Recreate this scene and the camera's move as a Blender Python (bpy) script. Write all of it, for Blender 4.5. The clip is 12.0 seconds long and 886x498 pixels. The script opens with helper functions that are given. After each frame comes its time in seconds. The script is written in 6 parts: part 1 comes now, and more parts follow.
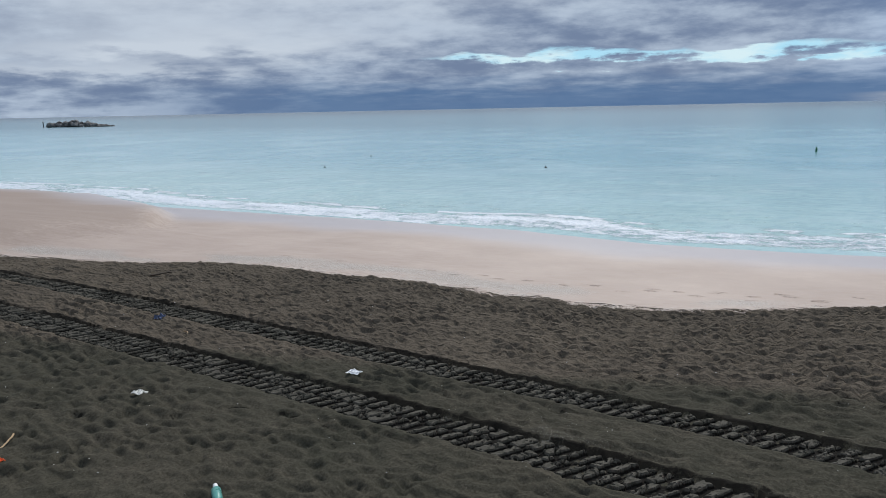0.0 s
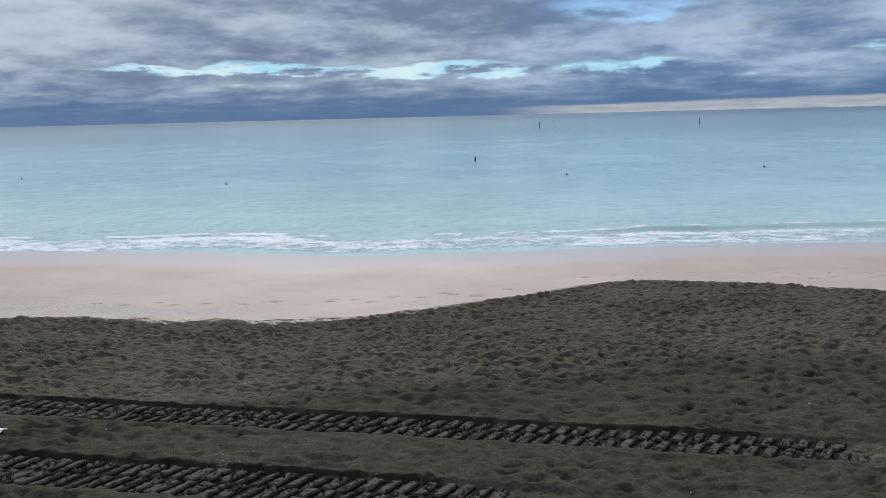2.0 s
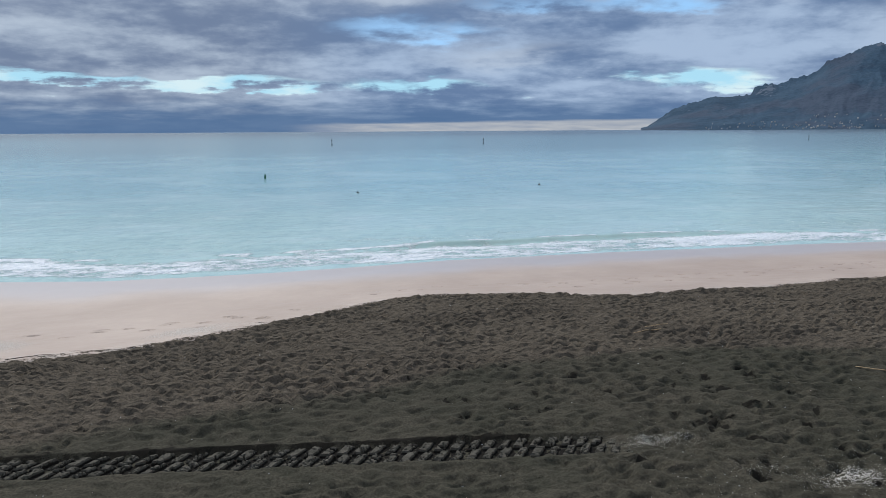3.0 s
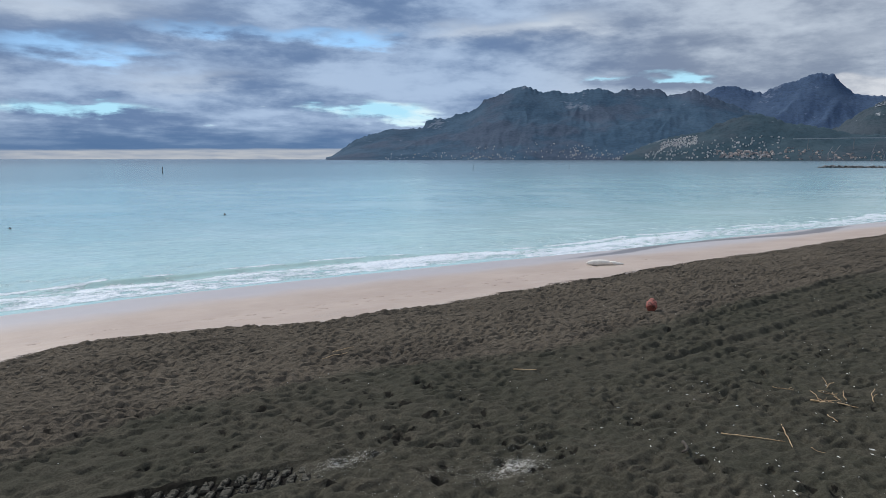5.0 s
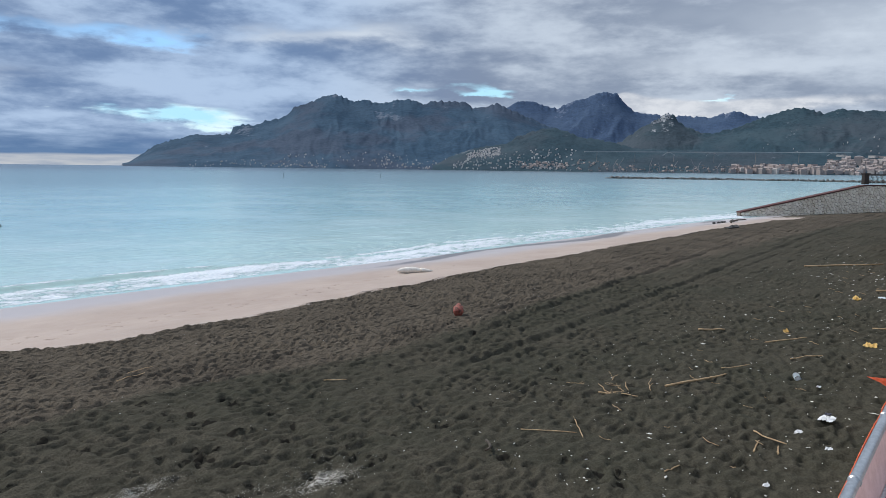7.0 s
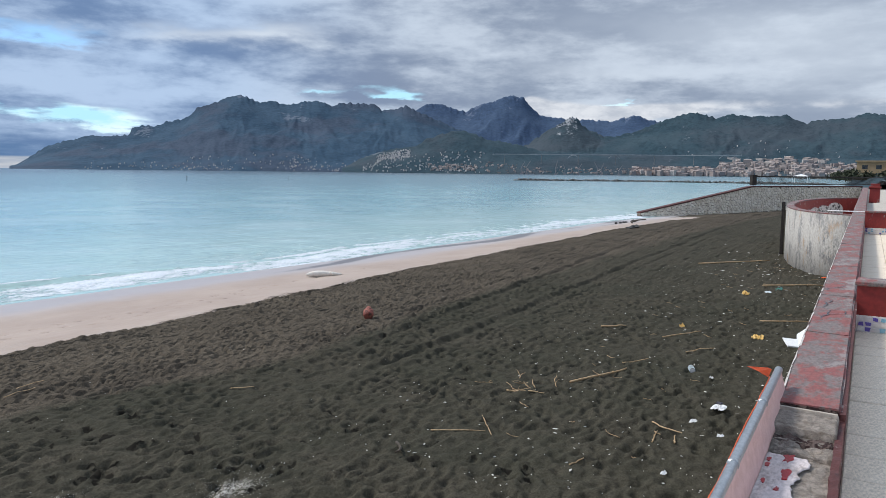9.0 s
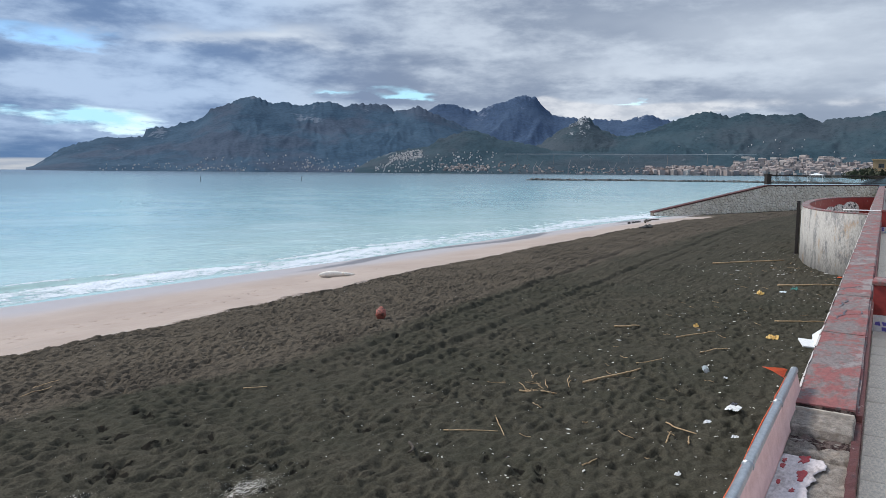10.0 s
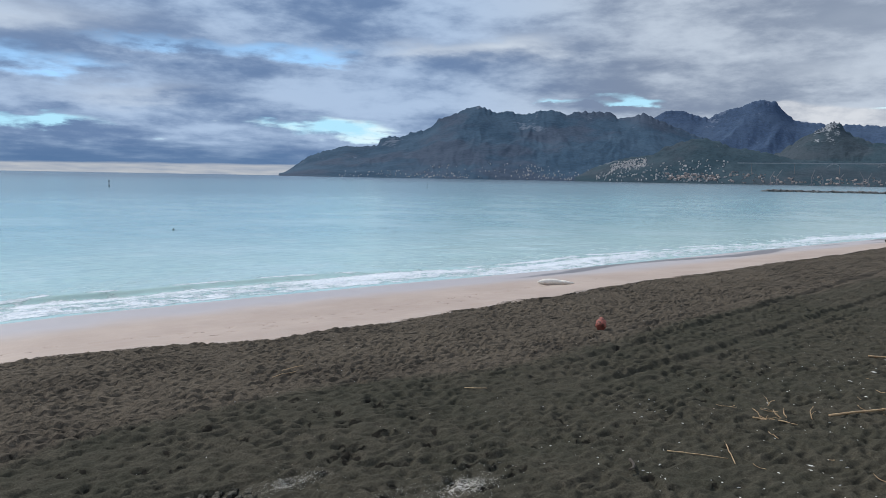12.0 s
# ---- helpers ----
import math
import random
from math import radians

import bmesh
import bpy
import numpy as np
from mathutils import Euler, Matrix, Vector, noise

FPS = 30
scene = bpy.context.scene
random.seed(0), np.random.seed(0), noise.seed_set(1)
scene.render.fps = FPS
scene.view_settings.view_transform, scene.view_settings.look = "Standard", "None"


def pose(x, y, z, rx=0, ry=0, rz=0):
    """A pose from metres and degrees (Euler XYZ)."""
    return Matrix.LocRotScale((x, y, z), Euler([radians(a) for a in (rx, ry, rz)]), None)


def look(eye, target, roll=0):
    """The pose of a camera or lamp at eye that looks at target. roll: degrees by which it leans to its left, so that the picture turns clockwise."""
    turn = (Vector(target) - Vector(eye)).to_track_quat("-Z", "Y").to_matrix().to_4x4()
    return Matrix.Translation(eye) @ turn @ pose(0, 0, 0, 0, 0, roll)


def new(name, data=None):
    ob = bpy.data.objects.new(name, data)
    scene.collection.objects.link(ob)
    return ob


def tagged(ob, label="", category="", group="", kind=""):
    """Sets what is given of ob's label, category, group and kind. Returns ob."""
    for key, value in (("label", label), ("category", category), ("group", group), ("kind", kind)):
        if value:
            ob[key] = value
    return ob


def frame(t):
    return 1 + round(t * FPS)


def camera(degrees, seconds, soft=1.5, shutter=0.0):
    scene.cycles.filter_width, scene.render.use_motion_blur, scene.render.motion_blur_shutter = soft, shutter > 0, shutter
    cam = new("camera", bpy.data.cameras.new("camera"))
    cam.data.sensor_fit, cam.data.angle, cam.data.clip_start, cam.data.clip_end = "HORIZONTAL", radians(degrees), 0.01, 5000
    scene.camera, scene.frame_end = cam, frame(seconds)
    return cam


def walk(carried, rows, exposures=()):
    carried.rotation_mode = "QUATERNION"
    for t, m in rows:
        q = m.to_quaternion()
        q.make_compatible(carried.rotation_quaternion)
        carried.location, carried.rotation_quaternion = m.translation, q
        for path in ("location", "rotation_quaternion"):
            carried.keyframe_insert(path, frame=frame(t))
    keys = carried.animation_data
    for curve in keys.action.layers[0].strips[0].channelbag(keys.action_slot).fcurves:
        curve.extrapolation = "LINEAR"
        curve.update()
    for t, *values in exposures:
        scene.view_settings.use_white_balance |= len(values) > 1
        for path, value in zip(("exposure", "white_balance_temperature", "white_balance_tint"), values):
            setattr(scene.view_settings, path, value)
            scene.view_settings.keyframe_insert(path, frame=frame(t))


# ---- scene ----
FOV = 61.77
PATH = [  # seconds, x, y, z, yaw, pitch, roll
    (0.0, -0.703, 0.216, 3.463, 28.07, -10.72, -1.18),
    (0.5, -0.688, 0.222, 3.465, 24.04, -11.02, -1.39),
    (1.0, -0.671, 0.206, 3.483, 18.17, -11.08, -1.40),
    (1.5, -0.552, 0.221, 3.506, 11.40, -10.96, -1.74),
    (2.0, -0.376, 0.239, 3.506, 4.24, -10.19, -1.41),
    (2.5, -0.196, 0.266, 3.507, -2.99, -9.55, -0.81),
    (3.0, -0.168, 0.230, 3.527, -11.67, -9.09, -0.36),
    (3.5, -0.164, 0.208, 3.535, -19.93, -8.41, -0.34),
    (3.7, -0.151, 0.197, 3.537, -22.48, -8.10, -0.22),
    (5.3, -0.045, 0.106, 3.560, -38.02, -6.81, 0.28),
    (5.5, -0.032, 0.095, 3.563, -39.73, -6.72, 0.49),
    (6.0, -0.027, 0.088, 3.565, -43.62, -6.44, 0.79),
    (6.5, -0.007, 0.078, 3.566, -46.97, -6.24, 0.78),
    (7.0, -0.004, 0.060, 3.571, -49.86, -6.19, 0.70),
    (7.5, -0.022, 0.001, 3.580, -53.17, -6.21, 0.86),
    (7.7, -0.020, 0.001, 3.580, -54.42, -6.20, 0.84),
    (9.3, -0.002, 0.000, 3.579, -56.78, -5.93, 0.63),
    (9.5, -0.000, -0.001, 3.579, -56.53, -5.91, 0.61),
    (10.0, -0.001, 0.002, 3.577, -55.80, -5.93, 0.44),
    (10.5, -0.010, 0.006, 3.580, -54.72, -5.84, 0.33),
    (11.0, -0.017, 0.018, 3.572, -52.60, -5.74, 0.52),
    (11.5, -0.026, 0.067, 3.563, -47.12, -5.61, 0.74),
    (12.0, -0.067, 0.098, 3.560, -39.04, -5.51, 1.02),
]
cam = camera(FOV, 12.0, soft=0.65)


def aim(x, y, z, yaw, pitch, roll):
    """Eye, heading to the left of +y, pitch up and lean, in degrees."""
    a, b = radians(yaw), radians(pitch)
    ahead = Vector((-math.sin(a) * math.cos(b), math.cos(a) * math.cos(b), math.sin(b)))
    eye = Vector((x, y, z))
    return look(eye, eye + ahead, roll)


EXPOSURE = ((0.0, 0.0), (3.5, 0.0), (5.5, 0.12), (7.5, 0.22), (9.5, 0.28), (11.0, 0.24), (12.0, 0.12))
walk(cam, [(row[0], aim(*row[1:])) for row in PATH], EXPOSURE)


# ---- node helpers ----
class N:
    """A value in a node tree, with arithmetic."""

    def __init__(self, tree, sock):
        self.tree, self.sock = tree, sock

    def op(self, kind, *others, clamp=False):
        node = self.tree.nodes.new("ShaderNodeMath")
        node.operation, node.use_clamp = kind, clamp
        for k, v in enumerate((self, *others)):
            if isinstance(v, N):
                self.tree.links.new(v.sock, node.inputs[k])
            else:
                node.inputs[k].default_value = v
        return N(self.tree, node.outputs[0])

    def __add__(self, o): return self.op("ADD", o)
    def __sub__(self, o): return self.op("SUBTRACT", o)
    def __mul__(self, o): return self.op("MULTIPLY", o)
    def __truediv__(self, o): return self.op("DIVIDE", o)

    def ramp(self, a, b, lo=0.0, hi=1.0, smooth=True):
        node = self.tree.nodes.new("ShaderNodeMapRange")
        node.interpolation_type = "SMOOTHSTEP" if smooth else "LINEAR"
        self.tree.links.new(self.sock, node.inputs[0])
        for k, v in enumerate((a, b, lo, hi)):
            node.inputs[1 + k].default_value = v
        return N(self.tree, node.outputs[0])


def noise_tex(tree, vec, scale, detail=5.0, rough=0.55, stretch=(1, 1, 1), shift=(0, 0, 0)):
    m = tree.nodes.new("ShaderNodeMapping")
    m.inputs["Scale"].default_value, m.inputs["Location"].default_value = stretch, shift
    tree.links.new(vec, m.inputs["Vector"])
    n = tree.nodes.new("ShaderNodeTexNoise")
    n.inputs["Scale"].default_value, n.inputs["Detail"].default_value, n.inputs["Roughness"].default_value = scale, detail, rough
    tree.links.new(m.outputs[0], n.inputs["Vector"])
    return N(tree, n.outputs["Fac"])


def voronoi_tex(tree, vec, scale, feature="F1", stretch=(1, 1, 1)):
    m = tree.nodes.new("ShaderNodeMapping")
    m.inputs["Scale"].default_value = stretch
    tree.links.new(vec, m.inputs["Vector"])
    n = tree.nodes.new("ShaderNodeTexVoronoi")
    n.feature = feature
    n.inputs["Scale"].default_value = scale
    tree.links.new(m.outputs[0], n.inputs["Vector"])
    return N(tree, n.outputs["Distance"])


def mix(tree, fac, a, b):
    """Mix two colours (tuples or sockets)."""
    node = tree.nodes.new("ShaderNodeMix")
    node.data_type = "RGBA"
    if isinstance(fac, N):
        tree.links.new(fac.sock, node.inputs[0])
    else:
        node.inputs[0].default_value = fac
    for k, v in ((6, a), (7, b)):
        if isinstance(v, tuple):
            node.inputs[k].default_value = (*v, 1.0)
        else:
            tree.links.new(v, node.inputs[k])
    return node.outputs[2]


# ---- world and light ----
SUN_AZ, SUN_EL = 12.0, 47.0
world = bpy.data.worlds.new("overcast_sky")
scene.world = world
world.use_nodes = True
wt = world.node_tree
wt.nodes.clear()
out = wt.nodes.new("ShaderNodeOutputWorld")
bg = wt.nodes.new("ShaderNodeBackground")
wt.links.new(bg.outputs[0], out.inputs[0])
sky = wt.nodes.new("ShaderNodeTexSky")
sky.sky_type, sky.sun_disc = "NISHITA", False
sky.sun_elevation, sky.sun_rotation = radians(SUN_EL), radians(-SUN_AZ)
tc = wt.nodes.new("ShaderNodeTexCoord")
sep = wt.nodes.new("ShaderNodeSeparateXYZ")
wt.links.new(tc.outputs["Generated"], sep.inputs[0])
dx, dy, dz = (N(wt, sep.outputs[k]) for k in range(3))
DEG = 57.29578
az = dx.op("ARCTAN2", dy) * -DEG          # degrees to the left of +y
el = dz.op("ARCSINE") * DEG
flat = wt.nodes.new("ShaderNodeCombineXYZ")
lift = dz.op("MAXIMUM", 0.0) + 0.115
wt.links.new((dx / lift).sock, flat.inputs[0])
wt.links.new((dy / lift).sock, flat.inputs[1])
plane = flat.outputs[0]
big = noise_tex(wt, plane, 0.36, 4, 0.5, shift=(3.1, 0.4, 0))
mid = noise_tex(wt, plane, 0.95, 5, 0.52, shift=(7.0, 2.0, 0))
fine = noise_tex(wt, plane, 2.6, 5, 0.52)
heap = noise_tex(wt, tc.outputs["Generated"], 7.0, 9, 0.60, stretch=(1, 1, 3.4), shift=(0.3, 0.7, 0.2))
curd = noise_tex(wt, tc.outputs["Generated"], 24.0, 6, 0.58, stretch=(1, 1, 2.6), shift=(1.3, 0.2, 0.9))
warp = (fine - 0.5) * 2.0 + (heap - 0.5) * 2.6 + (mid - 0.5) * 1.8 + (curd - 0.5) * 0.9
az_w, el_w = az + (mid - 0.5) * 16.0 + (fine - 0.5) * 9.0, el + warp


def spot(a, e, wa, we, calm):
    """A soft elongated patch of sky round azimuth a, elevation e."""
    u, v = ((az + (fine - 0.5) * 3.0 - a) / wa, (el + warp * 0.3 - e) / we) if calm else ((az_w - a) / wa, (el_w - e) / we)
    return ((u * u + v * v) * -1.0).op("EXPONENT")


def total(rows, calm=False):
    got = None
    for a, e, wa, we, k in rows:
        s_ = spot(a, e, wa, we, calm) * k
        got = s_ if got is None else got + s_
    return got


pale = total([(19, 3.6, 9, 0.42, 1.3), (4, 3.5, 7, 0.5, 1.5), (-11, 3.1, 4.5, 0.7, 1.7), (-31.5, 3.5, 4, 0.75, 1.7),
              (-47, 5.7, 2.2, 0.3, 1.0), (-53.5, 5.4, 3.5, 0.45, 1.4), (-68.6, 5.4, 0.9, 0.3, 1.1)])
blue = total([(-9.5, 7.3, 5.0, 0.8, 1.2), (-27.5, 8.9, 5.5, 0.7, 1.3), (-18, 8.9, 4, 0.5, 0.8)])
light = total([(54, 3.0, 9, 0.5, 0.7), (44, 5.2, 14, 1.6, 0.7), (-44.5, 9.7, 4, 0.8, 0.9), (-38, 9.5, 3, 0.6, 0.5), (-82, 9.5, 12, 2.2, 0.5), (-68, 7.4, 5, 0.8, 0.5), (-88, 6.5, 9, 2.5, 0.5), (50, 9.0, 14, 3.0, 0.8), (50, 4.2, 12, 0.7, 0.6), (30, 8.5, 10, 1.6, 0.5), (-8, 10.2, 9, 1.4, 0.6), (-16, 5.6, 6, 0.8, 0.4)])
bank = total([(-65.8, 4.75, 2.4, 0.6, 1.5), (-69.4, 4.4, 2.6, 0.55, 1.4), (-73.2, 4.65, 2.6, 0.45, 1.1), (-63.7, 5.3, 0.9, 0.35, 1.0), (-78, 4.9, 5, 0.5, 0.5), (-86, 4.8, 4, 0.6, 0.5)], True)
low = (el + (fine - 0.5) * 0.35 + az * 0.008).ramp(0.62, 0.40) * az.ramp(1, -7) * az.ramp(-34, -28)
band = (el + (fine - 0.5) * 1.8).ramp(2.9, 0.7) * az.ramp(-40, -24) * az.ramp(58, 34) * (mid * 0.8 + 0.5)
tone = (big * 0.6 + mid * 0.75 + fine * 0.35 + heap * 1.15 + curd * 0.35).ramp(1.36, 1.86)
col = mix(wt, tone, (0.165, 0.225, 0.35), (0.44, 0.53, 0.655))
col = mix(wt, az.ramp(6, -10) * az.ramp(-56, -38), col, mix(wt, tone, (0.135, 0.215, 0.375), (0.385, 0.505, 0.69)))
col = mix(wt, az.ramp(-34, -66) * 0.7, col, mix(wt, tone, (0.235, 0.285, 0.37), (0.50, 0.56, 0.645)))
col = mix(wt, (light * (fine * 0.8 + 0.6)).op("MINIMUM", 1.0), col, (0.56, 0.63, 0.72))
col = mix(wt, band.op("MINIMUM", 0.9), col, (0.085, 0.165, 0.315))
clear = mix(wt, 0.02, (0.24, 0.51, 0.87), sky.outputs[0])
col = mix(wt, (blue * (mid * 1.2 + fine * 1.5 - 0.55)).ramp(0.15, 1.15) * 0.95, col, clear)
col = mix(wt, (pale * (fine * 1.0 + heap * 1.2 + curd * 1.4 - 0.95)).ramp(0.25, 0.95), col, mix(wt, heap.ramp(0.42, 0.6), (0.42, 0.74, 0.92), (0.68, 0.86, 0.92)))
col = mix(wt, (bank * (heap * 1.0 + curd * 1.4 - 0.3)).ramp(0.22, 0.78), col, mix(wt, curd.ramp(0.35, 0.65), (0.43, 0.47, 0.54), (0.62, 0.65, 0.70)))
col = mix(wt, low * (fine * 1.0 + 0.15), col, (0.54, 0.555, 0.57))
# added gain on the unseen sky overhead, most inland and rightward, to light the scene
gain = (el.ramp(16, 48) * dy.ramp(-0.4, 0.6, 0.55, 0.38) + 1.0) * dy.ramp(-0.7, 0.3, 0.95, 1.0) * (el.ramp(14, 30) * dx.ramp(0.5, 0.95) * 0.35 + 1.0)
scaled = wt.nodes.new("ShaderNodeVectorMath")
scaled.operation = "SCALE"
wt.links.new(col, scaled.inputs[0])
wt.links.new(gain.sock, scaled.inputs["Scale"])
wt.links.new(scaled.outputs[0], bg.inputs[0])
bg.inputs[1].default_value = 1.0

sun = new("sun", bpy.data.lights.new("sun", "SUN"))
sun.data.energy, sun.data.angle, sun.data.color = 2.75, radians(12), (1.0, 0.97, 0.92)
sa, se = radians(SUN_AZ), radians(SUN_EL)
sun.matrix_world = look((0, 0, 0), (math.sin(sa) * math.cos(se), -math.cos(sa) * math.cos(se), -math.sin(se)))


# ---- materials ----
def material(name):
    m = bpy.data.materials.new(name)
    m.use_nodes = True
    t = m.node_tree
    b = t.nodes["Principled BSDF"]
    c = t.nodes.new("ShaderNodeTexCoord")
    return m, t, b, c.outputs["Object"]


def put(t, value, sock):
    if isinstance(value, N):
        t.links.new(value.sock, sock)
    elif isinstance(value, (float, int)):
        sock.default_value = value
    elif isinstance(value, tuple):
        sock.default_value = (*value, 1.0)
    else:
        t.links.new(value, sock)


def bump(t, b, height, strength=0.4, distance=0.02):
    n = t.nodes.new("ShaderNodeBump")
    n.inputs["Strength"].default_value, n.inputs["Distance"].default_value = strength, distance
    t.links.new(height.sock, n.inputs["Height"])
    t.links.new(n.outputs[0], b.inputs["Normal"])


def attribute(t, name):
    n = t.nodes.new("ShaderNodeAttribute")
    n.attribute_name = name
    return N(t, n.outputs["Fac"])


def plain(name, dark, lit, scale=8.0, rough=0.8, metal=0.0, relief=0.3, depth=0.01, detail=6.0, gloss=0.4):
    """A surface mottled between two colours at two scales, with fine relief."""
    m, t, b, v = material(name)
    a, f = noise_tex(t, v, scale, detail, 0.6), noise_tex(t, v, scale * 7.0, 4, 0.6)
    put(t, mix(t, (a * 0.65 + f * 0.35).ramp(0.34, 0.66), dark, lit), b.inputs["Base Color"])
    put(t, a.ramp(0.2, 0.8, rough - 0.08, min(1.0, rough + 0.08)), b.inputs["Roughness"])
    b.inputs["Metallic"].default_value = metal
    b.inputs["Specular IOR Level"].default_value = gloss
    bump(t, b, a + f * 0.5, relief, depth)
    return m


def patched(name, base, over, level, scale, rough=0.85, third=None, third_level=0.6, relief=0.5, depth=0.01, soft=0.03, stretch=(1, 1, 1)):
    """Worn paint: patches of a coat over a base, with ragged edges, and stains."""
    m, t, b, v = material(name)
    a = noise_tex(t, v, scale, 8, 0.68, stretch)
    f = noise_tex(t, v, scale * 9, 5, 0.6, stretch)
    under = mix(t, f.ramp(0.3, 0.7), tuple(c * 0.7 for c in base), tuple(min(1, c * 1.2) for c in base))
    coat = mix(t, f.ramp(0.3, 0.7), tuple(c * 0.8 for c in over), tuple(min(1, c * 1.12) for c in over))
    mask = (a + (f - 0.5) * 0.16).ramp(level - soft, level + soft)
    colour = mix(t, mask, under, coat)
    if third:
        s = noise_tex(t, v, scale * 0.55, 7, 0.65, stretch, (4, 9, 2))
        colour = mix(t, (s + (f - 0.5) * 0.2).ramp(third_level - 0.05, third_level + 0.05), colour, third)
    put(t, colour, b.inputs["Base Color"])
    b.inputs["Roughness"].default_value = rough
    bump(t, b, mask * 0.6 + f * 0.5, relief, depth)
    return m


def sand_material():
    m, t, b, v = material("volcanic_beach_sand")
    dark, wet, moist = attribute(t, "dark"), attribute(t, "wet"), attribute(t, "moist")
    shells, damp_shade = attribute(t, "shells"), attribute(t, "damp_shade")
    broad = noise_tex(t, v, 0.35, 5, 0.6)
    patch = noise_tex(t, v, 2.2, 6, 0.65)
    grain = noise_tex(t, v, 120, 3, 0.7)
    clump = noise_tex(t, v, 34, 4, 0.7)
    speck = voronoi_tex(t, v, 60)
    crumb = noise_tex(t, v, 9.0, 6, 0.7)
    dimple = voronoi_tex(t, v, 11.0, stretch=(0.75, 1.35, 0.4))
    streaky = noise_tex(t, v, 5.0, 6, 0.7, stretch=(0.6, 1.8, 1))
    ragged = (noise_tex(t, v, 2.2, 9, 0.78, stretch=(0.5, 1.7, 1)) - 0.5) * 1.5 + (clump - 0.5) * 0.5
    edge = (dark + ragged).ramp(0.46, 0.54)
    d1 = mix(t, broad.ramp(0.35, 0.65), (0.080, 0.0665, 0.052), (0.111, 0.0915, 0.070))
    d1 = mix(t, (moist + (patch - 0.5) * 0.4).ramp(0.25, 0.75) * 0.9, d1, mix(t, broad.ramp(0.3, 0.7), (0.043, 0.0435, 0.0315), (0.053, 0.0495, 0.0370)))
    d2 = mix(t, (patch * 0.6 + clump * 0.4).ramp(0.42, 0.72) * (moist * -0.7 + 1.0), d1, (0.126, 0.105, 0.081))
    d2 = mix(t, (clump * 0.6 + grain * 0.4).ramp(0.54, 0.40) * 0.6, d2, (0.024, 0.022, 0.0165))
    d2 = mix(t, (clump * 0.5 + grain * 0.5).ramp(0.56, 0.68) * 0.5, d2, (0.142, 0.122, 0.093))
    chips = ((shells * (streaky * 3.0 - 0.6) * 0.55 + patch * 0.10 - 0.005) - speck).ramp(0.0, 0.05)
    d3 = mix(t, chips, d2, (0.46, 0.44, 0.40))
    # near-black shade painted into prints, track banks, lip and pits
    d3 = mix(t, (damp_shade + (crumb - 0.5) * 0.7 + (clump - 0.5) * 1.6).ramp(0.35, 0.65) * 0.9, d3, (0.0135, 0.0122, 0.010))
    l1 = mix(t, broad.ramp(0.35, 0.65), (0.350, 0.268, 0.218), (0.43, 0.340, 0.281))
    l2 = mix(t, (patch * 0.6 + streaky * 0.4).ramp(0.34, 0.66) * 0.8, l1, (0.385, 0.299, 0.249))
    l2 = mix(t, (streaky * 0.6 + clump * 0.4).ramp(0.60, 0.70) * (wet * -1.0 + 1.0) * 0.65, l2, (0.23, 0.175, 0.14))
    coarse, gravel = attribute(t, "coarse"), attribute(t, "gravel")
    l2 = mix(t, (coarse + (streaky - 0.5) * 1.2).ramp(0.3, 0.8) * 0.75, l2, (0.27, 0.20, 0.155))
    l2 = mix(t, (gravel * 0.7 + (clump - 0.5) * 2.2).ramp(0.25, 0.6) * gravel.ramp(0.05, 0.5) * 0.85, l2, mix(t, grain.ramp(0.4, 0.6), (0.14, 0.115, 0.095), (0.50, 0.45, 0.40)))
    # prints on the pale sand are given painted shade as well
    l2 = mix(t, (damp_shade + (crumb - 0.5) * 0.5).ramp(0.25, 0.6) * 0.75, l2, (0.19, 0.14, 0.115))
    # part of the wet film's lavender sky reflection is put into its colour
    l3 = mix(t, wet.ramp(0.0, 1.0), l2, (0.405, 0.365, 0.36))
    l3 = mix(t, (attribute(t, "swash") + (patch - 0.5) * 0.5).ramp(0.3, 0.7) * 0.8, l3, (0.10, 0.095, 0.10))
    rim = ((dark + ragged).ramp(0.30, 0.42) * (dark + ragged).ramp(0.56, 0.46)) * patch.ramp(0.45, 0.6) * 0.3
    put(t, mix(t, edge, mix(t, rim, l3, (0.62, 0.58, 0.52)), d3), b.inputs["Base Color"])
    put(t, edge * 0.30 + wet * -0.22 + 0.62, b.inputs["Roughness"])
    put(t, edge * -0.32 + wet * 0.12 + 0.36, b.inputs["Specular IOR Level"])
    bump(t, b, (dimple * dimple * (moist * -0.45 + 0.6) + patch * 0.08 + crumb * (moist * -0.08 + 0.16) + clump * 0.08 + grain * 0.035) * (edge * 0.93 + 0.07) * (wet * -0.95 + 1.0), 1.0, 0.06)
    return m


def track_material():
    """Pressed tread blocks, paler on top, with the shade of the gaps painted between."""
    m, t, b, v = material("pressed_sand_shaded_gaps")
    gap = attribute(t, "damp_shade")
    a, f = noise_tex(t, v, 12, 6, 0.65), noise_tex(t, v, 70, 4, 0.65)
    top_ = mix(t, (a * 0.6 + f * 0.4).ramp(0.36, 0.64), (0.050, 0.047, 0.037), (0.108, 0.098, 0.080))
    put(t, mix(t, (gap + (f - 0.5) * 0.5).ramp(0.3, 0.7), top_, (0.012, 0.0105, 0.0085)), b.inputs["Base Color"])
    b.inputs["Roughness"].default_value = 0.9
    b.inputs["Specular IOR Level"].default_value = 0.08
    bump(t, b, a + f * 0.6, 0.7, 0.012)
    return m


